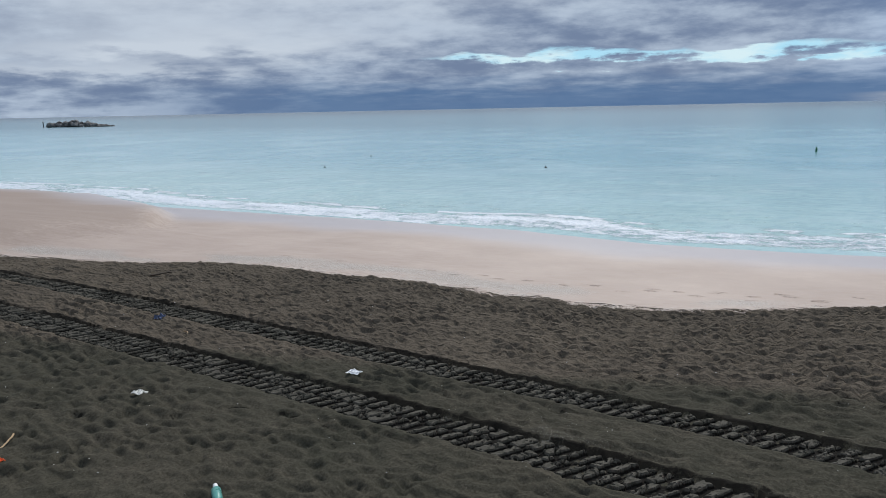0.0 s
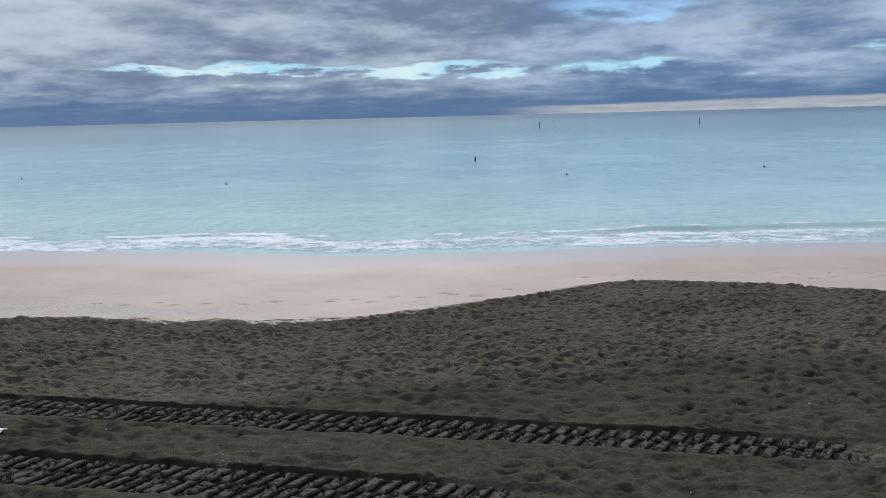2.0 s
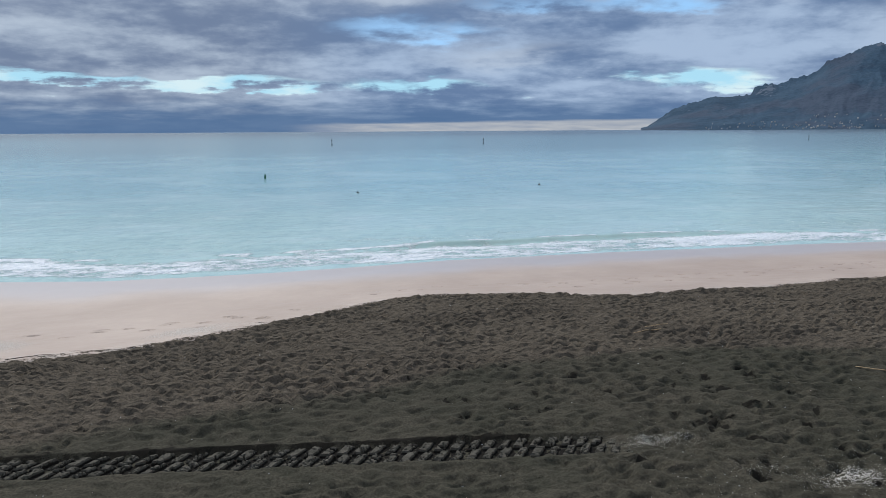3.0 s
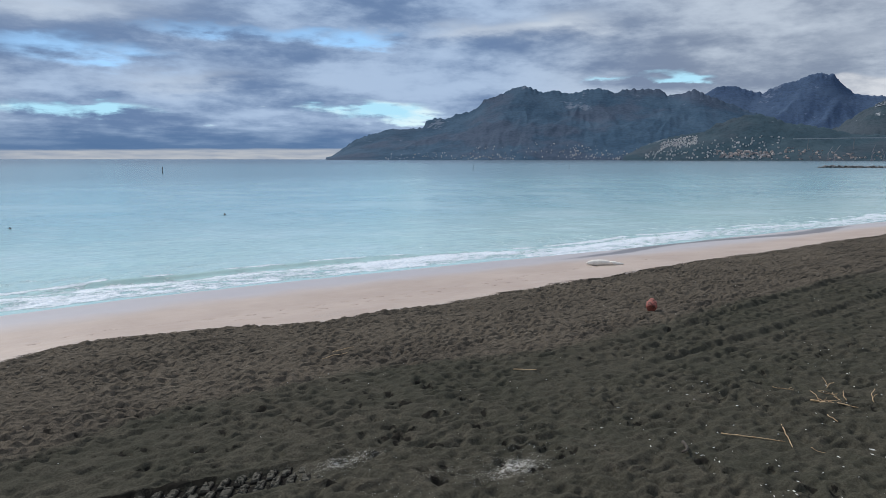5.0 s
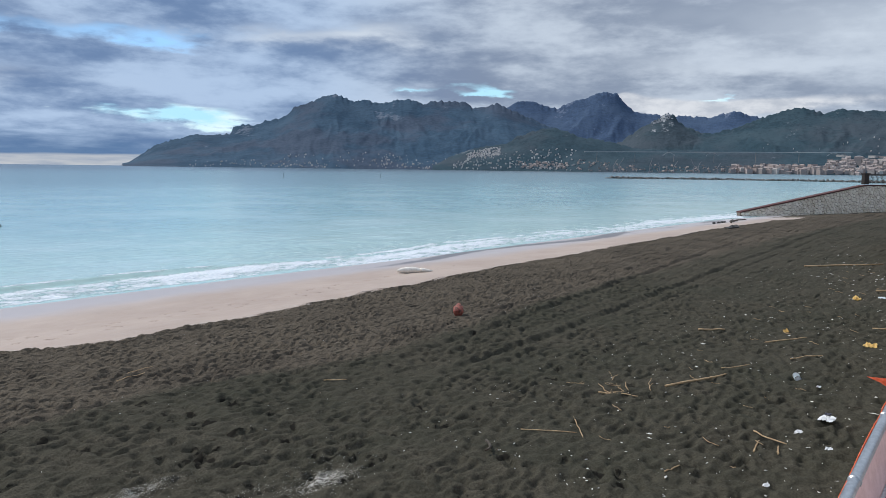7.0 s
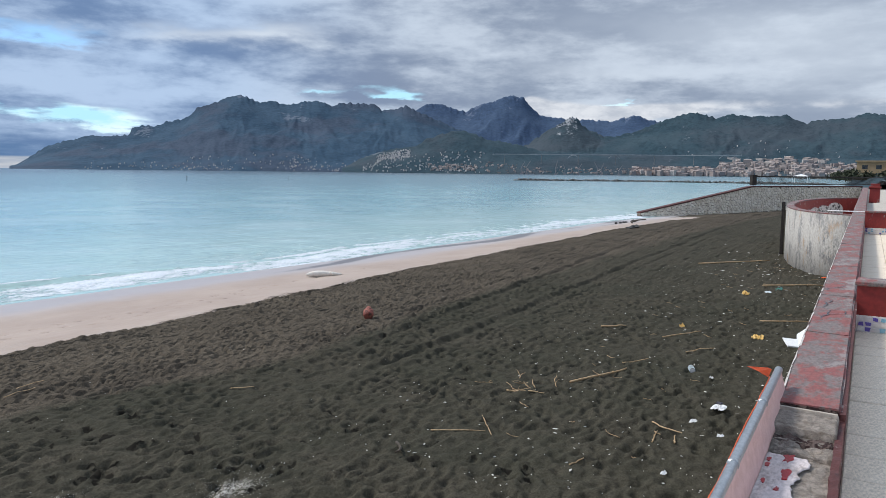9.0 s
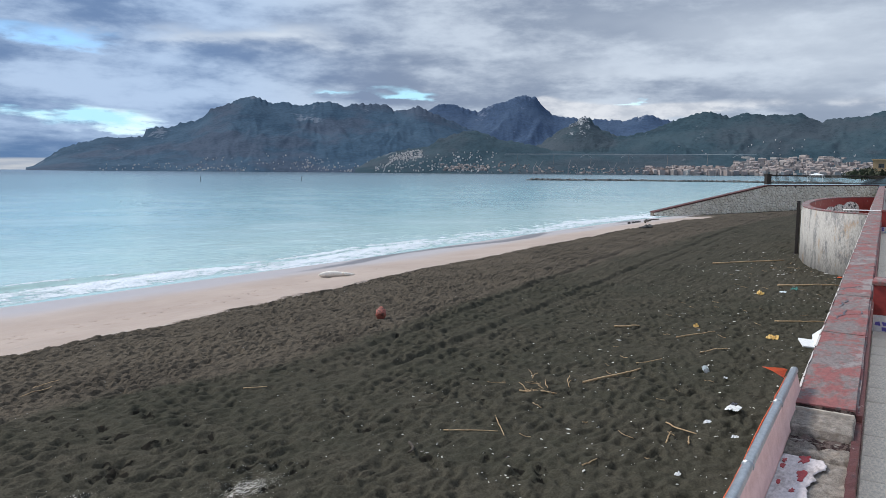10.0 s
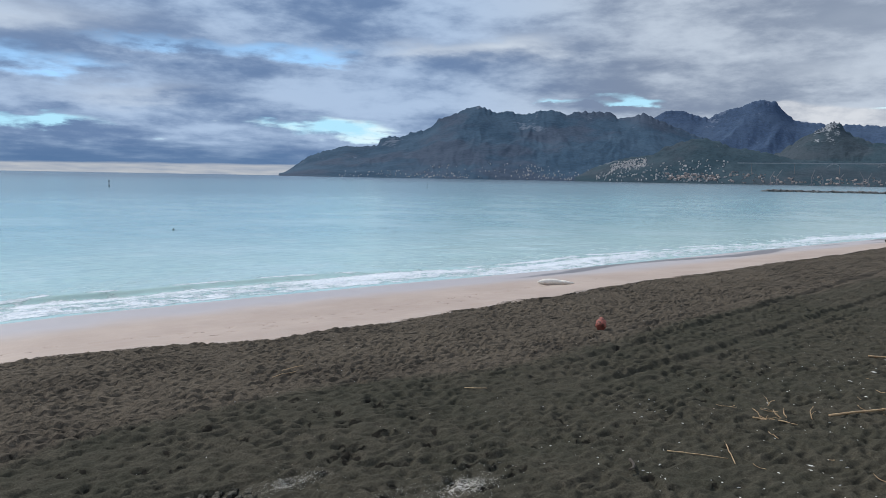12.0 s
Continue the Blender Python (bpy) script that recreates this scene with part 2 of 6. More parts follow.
def sea_material():
    m, t, b, v = material("milky_sea_water")
    sp = t.nodes.new("ShaderNodeSeparateXYZ")
    t.links.new(v, sp.inputs[0])
    y = N(t, sp.outputs[1])
    foam, face = attribute(t, "foam"), attribute(t, "face")
    swell = noise_tex(t, v, 0.05, 4, 0.5, stretch=(0.5, 2.2, 1))
    chop = noise_tex(t, v, 0.42, 5, 0.6, stretch=(1.0, 0.75, 1))
    rip = noise_tex(t, v, 1.9, 5, 0.6, stretch=(0.9, 0.9, 1))
    wave = noise_tex(t, v, 0.11, 6, 0.62, stretch=(0.8, 0.7, 1))
    lace = noise_tex(t, v, 2.6, 8, 0.70, stretch=(0.6, 1.2, 1))
    froth = noise_tex(t, v, 11.0, 5, 0.65, stretch=(0.8, 1.2, 1))
    near = y + (swell - 0.5) * 18.0
    colour = mix(t, near.ramp(24, 60), (0.43, 0.60, 0.575), (0.26, 0.46, 0.50))
    colour = mix(t, near.ramp(50, 190), colour, (0.15, 0.26, 0.30))
    colour = mix(t, near.ramp(160, 900), colour, (0.075, 0.12, 0.145))
    colour = mix(t, chop.ramp(0.50, 0.68) * near.ramp(110, 26) * 0.30, colour, (0.58, 0.70, 0.69))
    colour = mix(t, rip.ramp(0.52, 0.40) * near.ramp(90, 26) * 0.30, colour, (0.24, 0.40, 0.43))
    colour = mix(t, wave.ramp(0.45, 0.66) * near.ramp(200, 28) * 0.45, colour, (0.50, 0.66, 0.68))
    colour = mix(t, face * (lace * 1.0 + 0.15), colour, (0.33, 0.42, 0.37))
    white = (foam + (lace - 0.5) * 1.7 + (froth - 0.5) * 0.5).ramp(0.38, 0.66) * 0.92
    colour = mix(t, white, colour, mix(t, froth.ramp(0.38, 0.58), (0.56, 0.61, 0.67), (0.80, 0.82, 0.85)))
    put(t, colour, b.inputs["Base Color"])
    put(t, white * 0.45 + near.ramp(25, 220, 0.15, 0.23), b.inputs["Roughness"])
    b.inputs["IOR"].default_value = 1.33
    bump(t, b, (swell * 0.2 + chop * 0.45 + rip * 0.22) * near.ramp(220, 40, 0.0, 1.0) + white * (lace * 0.7 + froth * 0.35), 0.6, 0.3)
    return m


def mountain_material(name, low, high, rock, rock_level=0.66, brown=None):
    m, t, b, v = material(name)
    a = noise_tex(t, v, 0.0045, 8, 0.66, stretch=(1, 1, 2))
    f = noise_tex(t, v, 0.06, 6, 0.72)
    w = noise_tex(t, v, 0.012, 9, 0.76, shift=(50, 3, 0))
    g = noise_tex(t, v, 0.0028, 6, 0.62, stretch=(1, 1, 1.6), shift=(9, 70, 0))
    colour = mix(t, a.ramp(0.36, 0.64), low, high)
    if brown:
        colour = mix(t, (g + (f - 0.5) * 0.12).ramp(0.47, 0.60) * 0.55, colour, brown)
    wood = noise_tex(t, v, 0.13, 4, 0.65)
    colour = mix(t, (f * 0.5 + a * 0.3 + wood * 0.2).ramp(0.54, 0.42) * 0.5, colour, tuple(c * 0.5 for c in low))
    colour = mix(t, f.ramp(0.62, 0.72) * 0.4, colour, tuple(c * 1.4 for c in high))
    steep = attribute(t, "rock")
    colour = mix(t, (w + steep * 0.34 + (f - 0.5) * 0.35).ramp(rock_level, rock_level + 0.05) * 0.85, colour, rock)
    put(t, colour, b.inputs["Base Color"])
    b.inputs["Roughness"].default_value = 1.0
    b.inputs["Specular IOR Level"].default_value = 0.1
    bump(t, b, f * 0.5 + w * 0.8, 0.45, 7.0)
    return m


MAT = {
    "sand": sand_material(), "sea": sea_material(),
    "track": track_material(),
    # distance haze is painted into these four mountain colours as blue
    "massif": mountain_material("hazed_scrub_mountain", (0.034, 0.070, 0.112), (0.052, 0.090, 0.132), (0.125, 0.15, 0.19), 0.75, (0.068, 0.076, 0.106)),
    "back": mountain_material("hazed_far_mountain", (0.048, 0.080, 0.142), (0.062, 0.096, 0.154), (0.12, 0.15, 0.21), 0.74),
    "hill": mountain_material("hazed_wooded_hill", (0.031, 0.060, 0.078), (0.048, 0.076, 0.092), (0.14, 0.16, 0.18), 0.75, (0.062, 0.070, 0.084)),
    "crag": mountain_material("hazed_rocky_hilltop", (0.034, 0.062, 0.078), (0.053, 0.076, 0.090), (0.32, 0.33, 0.34), 0.76, (0.064, 0.074, 0.088)),
    "stone": plain("pale_limestone", (0.60, 0.52, 0.41), (0.90, 0.84, 0.74), 1.9, 0.9, 0, 0.5, 0.03),
    "joint": plain("grey_mortar", (0.40, 0.36, 0.31), (0.54, 0.49, 0.42), 5, 0.95),
    "mortar": plain("sandy_wall_mortar", (0.12, 0.10, 0.08), (0.22, 0.19, 0.155), 3, 0.95),
    "red_brown": plain("weathered_red_brown_paint", (0.050, 0.016, 0.014), (0.11, 0.034, 0.029), 3, 0.7),
    "coping": patched("worn_red_coping", (0.185, 0.152, 0.145), (0.245, 0.082, 0.076), 0.52, 5.0, 0.88, (0.26, 0.225, 0.215), 0.60, 0.8, 0.006, 0.06, (0.6, 1, 1)),
    "red": patched("scuffed_red_paint", (0.42, 0.38, 0.36), (0.23, 0.020, 0.017), 0.36, 2.2, 0.6),
    "plaster": patched("stained_white_plaster", (0.22, 0.215, 0.21), (0.42, 0.395, 0.36), 0.45, 2.2, 0.9, (0.33, 0.23, 0.15), 0.64, 0.5, 0.01, 0.09, (1, 1, 0.5)),
    "concrete": patched("broken_concrete", (0.23, 0.195, 0.165), (0.36, 0.31, 0.265), 0.50, 26.0, 0.95, (0.20, 0.165, 0.135), 0.58, 1.0, 0.008, 0.14),
    "pink": patched("flaked_pink_plaster", (0.47, 0.40, 0.38), (0.60, 0.53, 0.52), 0.44, 6.0, 0.8, (0.36, 0.27, 0.24), 0.66, 0.4, 0.004, 0.06, (0.5, 1, 1)),
    # rust in the joint, and painted shadow at the coping's end
    "stain_shade": patched("rust_and_shade_mortar", (0.045, 0.02, 0.018), (0.15, 0.105, 0.09), 0.50, 14.0, 0.95, None, 0.6, 1.0, 0.02),
    "chipped": plain("chipped_white_paint", (0.42, 0.38, 0.36), (0.62, 0.58, 0.54), 30, 0.85),
    "lip": plain("pale_mortar", (0.36, 0.31, 0.26), (0.50, 0.44, 0.375), 30, 0.9),
    "flake": plain("dark_red_paint", (0.26, 0.012, 0.016), (0.38, 0.022, 0.028), 30, 0.55),
    "arris": patched("chipped_dark_red_paint", (0.46, 0.40, 0.36), (0.090, 0.026, 0.024), 0.38, 9.0, 0.8, (0.05, 0.02, 0.02), 0.60, 0.7, 0.01, 0.03, (0.6, 1, 1)),
    "pebble": patched("pebble_mosaic", (0.06, 0.05, 0.055), (0.66, 0.62, 0.60), 0.46, 4.0, 0.7, None, 0.6, 0.5, 0.01, 0.02),
    "slab": patched("worn_cream_paving", (0.76, 0.64, 0.50), (0.82, 0.70, 0.56), 0.46, 7.0, 0.85, (0.66, 0.55, 0.43), 0.66, 0.12, 0.002, 0.2, (0.5, 1, 1)),
    "steel": plain("galvanised_steel", (0.33, 0.35, 0.37), (0.50, 0.52, 0.54), 40, 0.42, 0.85, 0.15, 0.001),
    "iron": plain("dark_iron", (0.025, 0.022, 0.02), (0.06, 0.048, 0.042), 12, 0.7, 0.3),
    "orange": plain("orange_netting_plastic", (0.75, 0.10, 0.025), (0.88, 0.16, 0.04), 20, 0.5),
    "net_pale": plain("faded_pink_netting", (0.66, 0.40, 0.36), (0.78, 0.52, 0.48), 20, 0.6),
    # crag greys carry the same painted haze tint
    "crag_rock": plain("hazy_limestone_crag", (0.17, 0.19, 0.215), (0.36, 0.37, 0.39), 0.05, 1.0, 0, 0.5, 2.0, 6.0, 0.1),
    "rock": plain("breakwater_rock", (0.065, 0.063, 0.06), (0.20, 0.195, 0.19), 0.7, 0.9, 0, 0.6, 0.1),
    "wet_rock": plain("dark_wet_rock", (0.022, 0.021, 0.02), (0.06, 0.056, 0.05), 3, 0.6, 0, 0.6, 0.05),
    "reed": plain("bleached_reed", (0.30, 0.19, 0.10), (0.50, 0.36, 0.21), 14, 0.8),
    "twig": plain("dark_driftwood", (0.035, 0.028, 0.022), (0.10, 0.08, 0.06), 14, 0.9),
    "log": plain("bleached_driftwood", (0.68, 0.62, 0.54), (0.84, 0.79, 0.71), 6, 0.8),
    "rust": patched("rusted_red_drum", (0.10, 0.03, 0.02), (0.30, 0.085, 0.06), 0.45, 9.0, 0.7),
    "white": plain("white_plastic", (0.66, 0.67, 0.68), (0.82, 0.82, 0.82), 20, 0.5),
    "cup": plain("pale_blue_plastic", (0.50, 0.58, 0.62), (0.66, 0.72, 0.74), 20, 0.4),
    "yellow": plain("yellow_foam", (0.62, 0.38, 0.10), (0.78, 0.55, 0.22), 12, 0.8),
    "teal": plain("teal_glass_plastic", (0.06, 0.22, 0.19), (0.12, 0.34, 0.29), 10, 0.3),
    "blue": plain("dark_blue_plastic", (0.03, 0.05, 0.11), (0.06, 0.09, 0.17), 10, 0.45),
    "shell": plain("white_shell", (0.50, 0.48, 0.44), (0.78, 0.76, 0.71), 30, 0.6),
    "buoy": plain("dark_buoy", (0.018, 0.02, 0.022), (0.04, 0.042, 0.045), 8, 0.5),
    "green": plain("green_buoy", (0.015, 0.10, 0.05), (0.03, 0.16, 0.08), 8, 0.5),
    "leaf": plain("coast_bush_leaves", (0.030, 0.036, 0.022), (0.075, 0.078, 0.045), 0.8, 0.9),
    "ochre": plain("ochre_render", (0.36, 0.24, 0.13), (0.45, 0.31, 0.18), 0.4, 0.9),
    "dark_glass": plain("dark_window", (0.03, 0.035, 0.04), (0.06, 0.065, 0.07), 1.0, 0.3),
    "deck": plain("viaduct_concrete", (0.34, 0.35, 0.36), (0.44, 0.45, 0.46), 0.1, 0.9),
    "crane": plain("crane_paint", (0.24, 0.22, 0.23), (0.36, 0.33, 0.33), 0.3, 0.7),
    "tile_dark": plain("dark_mosaic", (0.02, 0.02, 0.03), (0.06, 0.05, 0.07), 9, 0.3),
    "tile_blue": plain("blue_mosaic", (0.20, 0.44, 0.56), (0.32, 0.56, 0.66), 9, 0.3),
    "tile_violet": plain("violet_mosaic", (0.10, 0.07, 0.30), (0.16, 0.12, 0.42), 9, 0.3),
    "tile_pale": plain("pale_mosaic", (0.72, 0.66, 0.62), (0.84, 0.78, 0.74), 9, 0.3),
}


def house_material(name="far_house_render", lift_=1.0):
    m, t, b, v = material(name)
    g = t.nodes.new("ShaderNodeNewGeometry")
    r = N(t, g.outputs["Random Per Island"])
    colour = mix(t, r.ramp(0.0, 0.45, smooth=False), (0.25, 0.235, 0.24), (0.38, 0.325, 0.295))
    colour = mix(t, r.ramp(0.45, 0.7, smooth=False), colour, (0.36, 0.285, 0.265))
    colour = mix(t, r.ramp(0.7, 1.0, smooth=False), colour, (0.52, 0.49, 0.465))
    rows = noise_tex(t, v, 0.30, 3, 0.6, stretch=(1, 1, 1.6))
    sepn = t.nodes.new("ShaderNodeSeparateXYZ")
    t.links.new(g.outputs["Normal"], sepn.inputs[0])
    colour = mix(t, N(t, sepn.outputs[2]).ramp(0.4, 0.7) * 0.8, colour, (0.31, 0.25, 0.225))
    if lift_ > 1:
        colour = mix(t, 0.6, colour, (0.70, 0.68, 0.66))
    put(t, mix(t, rows.ramp(0.48, 0.62) * 0.35, colour, (0.14, 0.14, 0.15)), b.inputs["Base Color"])
    b.inputs["Roughness"].default_value = 0.9
    return m


MAT["house"] = house_material()
MAT["white_house"] = house_material("far_white_house", 1.5)


# ---- mesh helpers ----
def mesh_object(name, data, mat, parent=None, label=""):
    if mat is not None and not data.materials:
        data.materials.append(mat)
    ob = new(name, data)
    ob.parent = parent
    return tagged(ob, label)


def part(name, bm, mat, parent=None, label="", smooth=False):
    """Links a bmesh as one mesh object under a thing or a part."""
    me = bpy.data.meshes.new(name)
    for f in bm.faces:
        f.smooth = smooth
    bm.to_mesh(me)
    bm.free()
    return mesh_object(name, me, mat, parent, label)


def thing(name, label, category, at=(0, 0, 0), group="", kind="", turn=0.0):
    ob = new(name)
    ob.empty_display_size = 0.1
    ob.matrix_basis = pose(*at, 0, 0, turn)
    return tagged(ob, label, category, group, kind)


def grid_mesh(name, x, y, z, attributes=(), smooth=True):
    """A sheet of quads from 2-D arrays, with float attributes on its points."""
    ny, nx = x.shape
    me = bpy.data.meshes.new(name)
    me.vertices.add(nx * ny)
    me.vertices.foreach_set("co", np.stack([x, y, z], -1).astype(np.float32).ravel())
    i = np.arange(nx * ny).reshape(ny, nx)
    quads = np.stack([i[:-1, :-1], i[:-1, 1:], i[1:, 1:], i[1:, :-1]], -1).reshape(-1, 4)
    me.loops.add(quads.size)
    me.loops.foreach_set("vertex_index", quads.ravel().astype(np.int32))
    me.polygons.add(len(quads))
    me.polygons.foreach_set("loop_start", np.arange(0, quads.size, 4, dtype=np.int32))
    me.polygons.foreach_set("use_smooth", np.full(len(quads), smooth))
    for key, values in attributes:
        a = me.attributes.new(key, "FLOAT", "POINT")
        a.data.foreach_set("value", values.astype(np.float32).ravel())
    me.update(calc_edges=True)
    return me


def value_noise(x, y, seed=0):
    """Smooth random values from 0 to 1 on a unit lattice."""
    xi, yi = np.floor(x).astype(np.int64), np.floor(y).astype(np.int64)
    fx, fy = x - xi, y - yi
    fx, fy = fx * fx * fx * (fx * (fx * 6 - 15) + 10), fy * fy * fy * (fy * (fy * 6 - 15) + 10)

    def rnd(a, b):
        h = (a * 374761393 + b * 668265263 + seed * 974634777) & 0xFFFFFFFF
        h = ((h ^ (h >> 13)) * 1274126177) & 0xFFFFFFFF
        return ((h ^ (h >> 16)) & 0xFFFFFF) / float(0xFFFFFF)

    a, b = rnd(xi, yi), rnd(xi + 1, yi)
    c, d = rnd(xi, yi + 1), rnd(xi + 1, yi + 1)
    return (a * (1 - fx) + b * fx) * (1 - fy) + (c * (1 - fx) + d * fx) * fy


def fbm(x, y, octaves=4, seed=0, gain=0.5):
    total_, amp, norm = 0.0, 1.0, 0.0
    for k in range(octaves):
        total_ = total_ + amp * value_noise(x * 2**k + 17.3 * k, y * 2**k + 9.1 * k, seed + k)
        norm, amp = norm + amp, amp * gain
    return total_ / norm


def smoothstep(a, b, x):
    u = np.clip((x - a) / (b - a), 0, 1)
    return u * u * (3 - 2 * u)


def box(bm, x0, x1, y0, y1, z0, z1):
    v = [bm.verts.new(p) for p in ((x0, y0, z0), (x1, y0, z0), (x1, y1, z0), (x0, y1, z0), (x0, y0, z1), (x1, y0, z1), (x1, y1, z1), (x0, y1, z1))]
    for q in ((3, 2, 1, 0), (4, 5, 6, 7), (0, 1, 5, 4), (1, 2, 6, 5), (2, 3, 7, 6), (3, 0, 4, 7)):
        bm.faces.new([v[k] for k in q])
    return v


def tube(bm, points, radii, sides=8, cap=True):
    """A tube along points with a radius at each."""
    rings = []
    pts = [Vector(p) for p in points]
    for k, p in enumerate(pts):
        d = (pts[min(k + 1, len(pts) - 1)] - pts[max(k - 1, 0)]).normalized()
        side = d.cross(Vector((0, 0, 1)) if abs(d.z) < 0.9 else Vector((1, 0, 0))).normalized()
        up = side.cross(d)
        r = radii[k] if isinstance(radii, (list, tuple)) else radii
        rings.append([bm.verts.new(p + r * (math.cos(a) * side + math.sin(a) * up)) for a in (2 * math.pi * j / sides for j in range(sides))])
    for a, b in zip(rings, rings[1:]):
        for j in range(sides):
            bm.faces.new((a[j], a[(j + 1) % sides], b[(j + 1) % sides], b[j]))
    if cap:
        bm.faces.new(rings[0][::-1])
        bm.faces.new(rings[-1])


def slab_path(bm, line, half0, half1, z0, z1):
    """A prism of rectangular section along a plan line; offsets to its left (half1) and right (half0); z0, z1 may be functions of the place along."""
    rings = []
    n = len(line)
    for k, (x, y) in enumerate(line):
        a, b = line[max(k - 1, 0)], line[min(k + 1, n - 1)]
        d = Vector((b[0] - a[0], b[1] - a[1])).normalized()
        nx, ny = -d.y, d.x
        s = k / (n - 1)
        lo, hi = (z0(s) if callable(z0) else z0), (z1(s) if callable(z1) else z1)
        rings.append([bm.verts.new((x + nx * o, y + ny * o, z)) for o, z in ((half0, lo), (half1, lo), (half1, hi), (half0, hi))])
    for a, b in zip(rings, rings[1:]):
        for j in range(4):
            bm.faces.new((a[j], a[(j + 1) % 4], b[(j + 1) % 4], b[j]))
    bm.faces.new(rings[0])
    bm.faces.new(rings[-1][::-1])
    bmesh.ops.recalc_face_normals(bm, faces=bm.faces)


# ---- beach plan ----
SEA = -0.7
EDGE_X = (-60, -30, -20.4, -16.8, -12.8, -9.1, -6.7, -4, -2.6, -1, 0.3, 2.75, 5.1, 7.3, 9.9, 16, 20, 32, 50, 63, 100)
EDGE_Y = (10.5, 11.3, 12.0, 12.6, 13.9, 13.7, 13.5, 13.4, 13.8, 14.7, 15.4, 16.8, 16.2, 15.5, 15.65, 16.15, 16.65, 17.3, 18.1, 18.2, 15.0)
SHORE_X = (-4800, -60, -44, -35.5, -28, -18, -10.8, -5.5, -0.5, 5, 11, 18, 28, 44, 66, 78, 110, 400, 1500, 4800)
SHORE_Y = (40, 27, 26.3, 26.4, 24, 24, 23.7, 22.7, 22.9, 23.8, 24, 24, 23.7, 24, 24, 22.5, 18, 4, -60, -900)
TRACK = ((8.08, -0.115, -40.0, 4.0, 0.27), (6.55, -0.105, -40.0, 0.4, 0.31))   # y at x = 0, slope, from x, to x, half width


def dark_edge(x):
    y = sum(np.interp(x + o, EDGE_X, EDGE_Y) for o in (-0.9, -0.45, 0.0, 0.45, 0.9)) / 5
    return y + 0.45 * (fbm(x * 0.55, x * 0, 4, 2) - 0.5)


def shoreline(x):
    return np.interp(x, SHORE_X, SHORE_Y)


def base_height(x, y):
    yb, yw = dark_edge(x), shoreline(x)
    yb = np.minimum(yb, yw - 3)
    z = np.interp(y - yb, (-6, -3, 0), (0.0, -0.03, -0.22))
    z = z - 0.25 * smoothstep(40, 95, x) * smoothstep(0, 14, y)
    slope = (y - yb) / (yw - yb)
    low = np.where(slope < 1, -0.22 - 0.25 * smoothstep(40, 95, x) * (1 - slope) - 0.48 * slope, np.maximum(SEA - 0.075 * (y - yw), -3.0))
    z = np.where(y > yb, low, z)
    # the cut in the beach at the far end of the pale sand
    edge_ = np.interp(x, (-60, -45, -36, -33, -25, -21), (24.0, 24.2, 24.4, 24.5, 21.6, 17.5)) + 0.5 * (fbm(x * 0.5, x * 0, 3, 87) - 0.5)
    cusp = smoothstep(0.3, -0.3, y - edge_) * smoothstep(-16, -26, x) * smoothstep(0, 4, y - yb)
    return z + 0.40 * cusp


def moisture(x, y):
    """1 on the damp, wind-smoothed sand near the promenade, 0 on the trampled dry sand."""
    rim = np.interp(x, (-12, -7, -2.5, 1.3, 3.1, 6, 8.5, 14, 28, 45), (7.2, 8.3, 9.6, 10.4, 11.0, 11.2, 10.4, 10.6, 11.6, 12.4))
    d = y - rim + 0.8 * (fbm(x * 0.3, y * 0.8, 4, 81) - 0.5)
    band = smoothstep(0.6, -0.8, d)
    return band * (1 - 0.15 * smoothstep(-0.9, -2.4, d) * smoothstep(9, 3, x) * smoothstep(-8, -2, x))


def hollows(x, y, seed):
    """Rounded dimples round scattered points in an otherwise even surface: 0 at their bottoms, 1 between them."""
    i, j = np.floor(x), np.floor(y)
    best = np.full(np.shape(x), 9.0)
    for a in (-1, 0, 1):
        for b in (-1, 0, 1):
            p, q = i + a, j + b
            h1 = np.modf(np.abs(np.sin(p * 127.1 + q * 311.7 + seed * 17.3) * 43758.5453))[0]
            h2 = np.modf(np.abs(np.sin(p * 269.5 + q * 183.3 + seed * 29.1) * 43758.5453))[0]
            best = np.minimum(best, (p + 0.08 + 0.84 * h1 - x) ** 2 + (q + 0.08 + 0.84 * h2 - y) ** 2)
    return 1 - np.exp(-6.5 * best)


def pits(x, y):
    """1 in the small pits that get a painted shade tone."""
    n = smoothstep(0.27, 0.16, value_noise(x * 7.5, (y + 0.06 * x) * 14, 13))
    return n * smoothstep(0.44, 0.60, fbm(x * 0.55, y * 0.9, 3, 27))


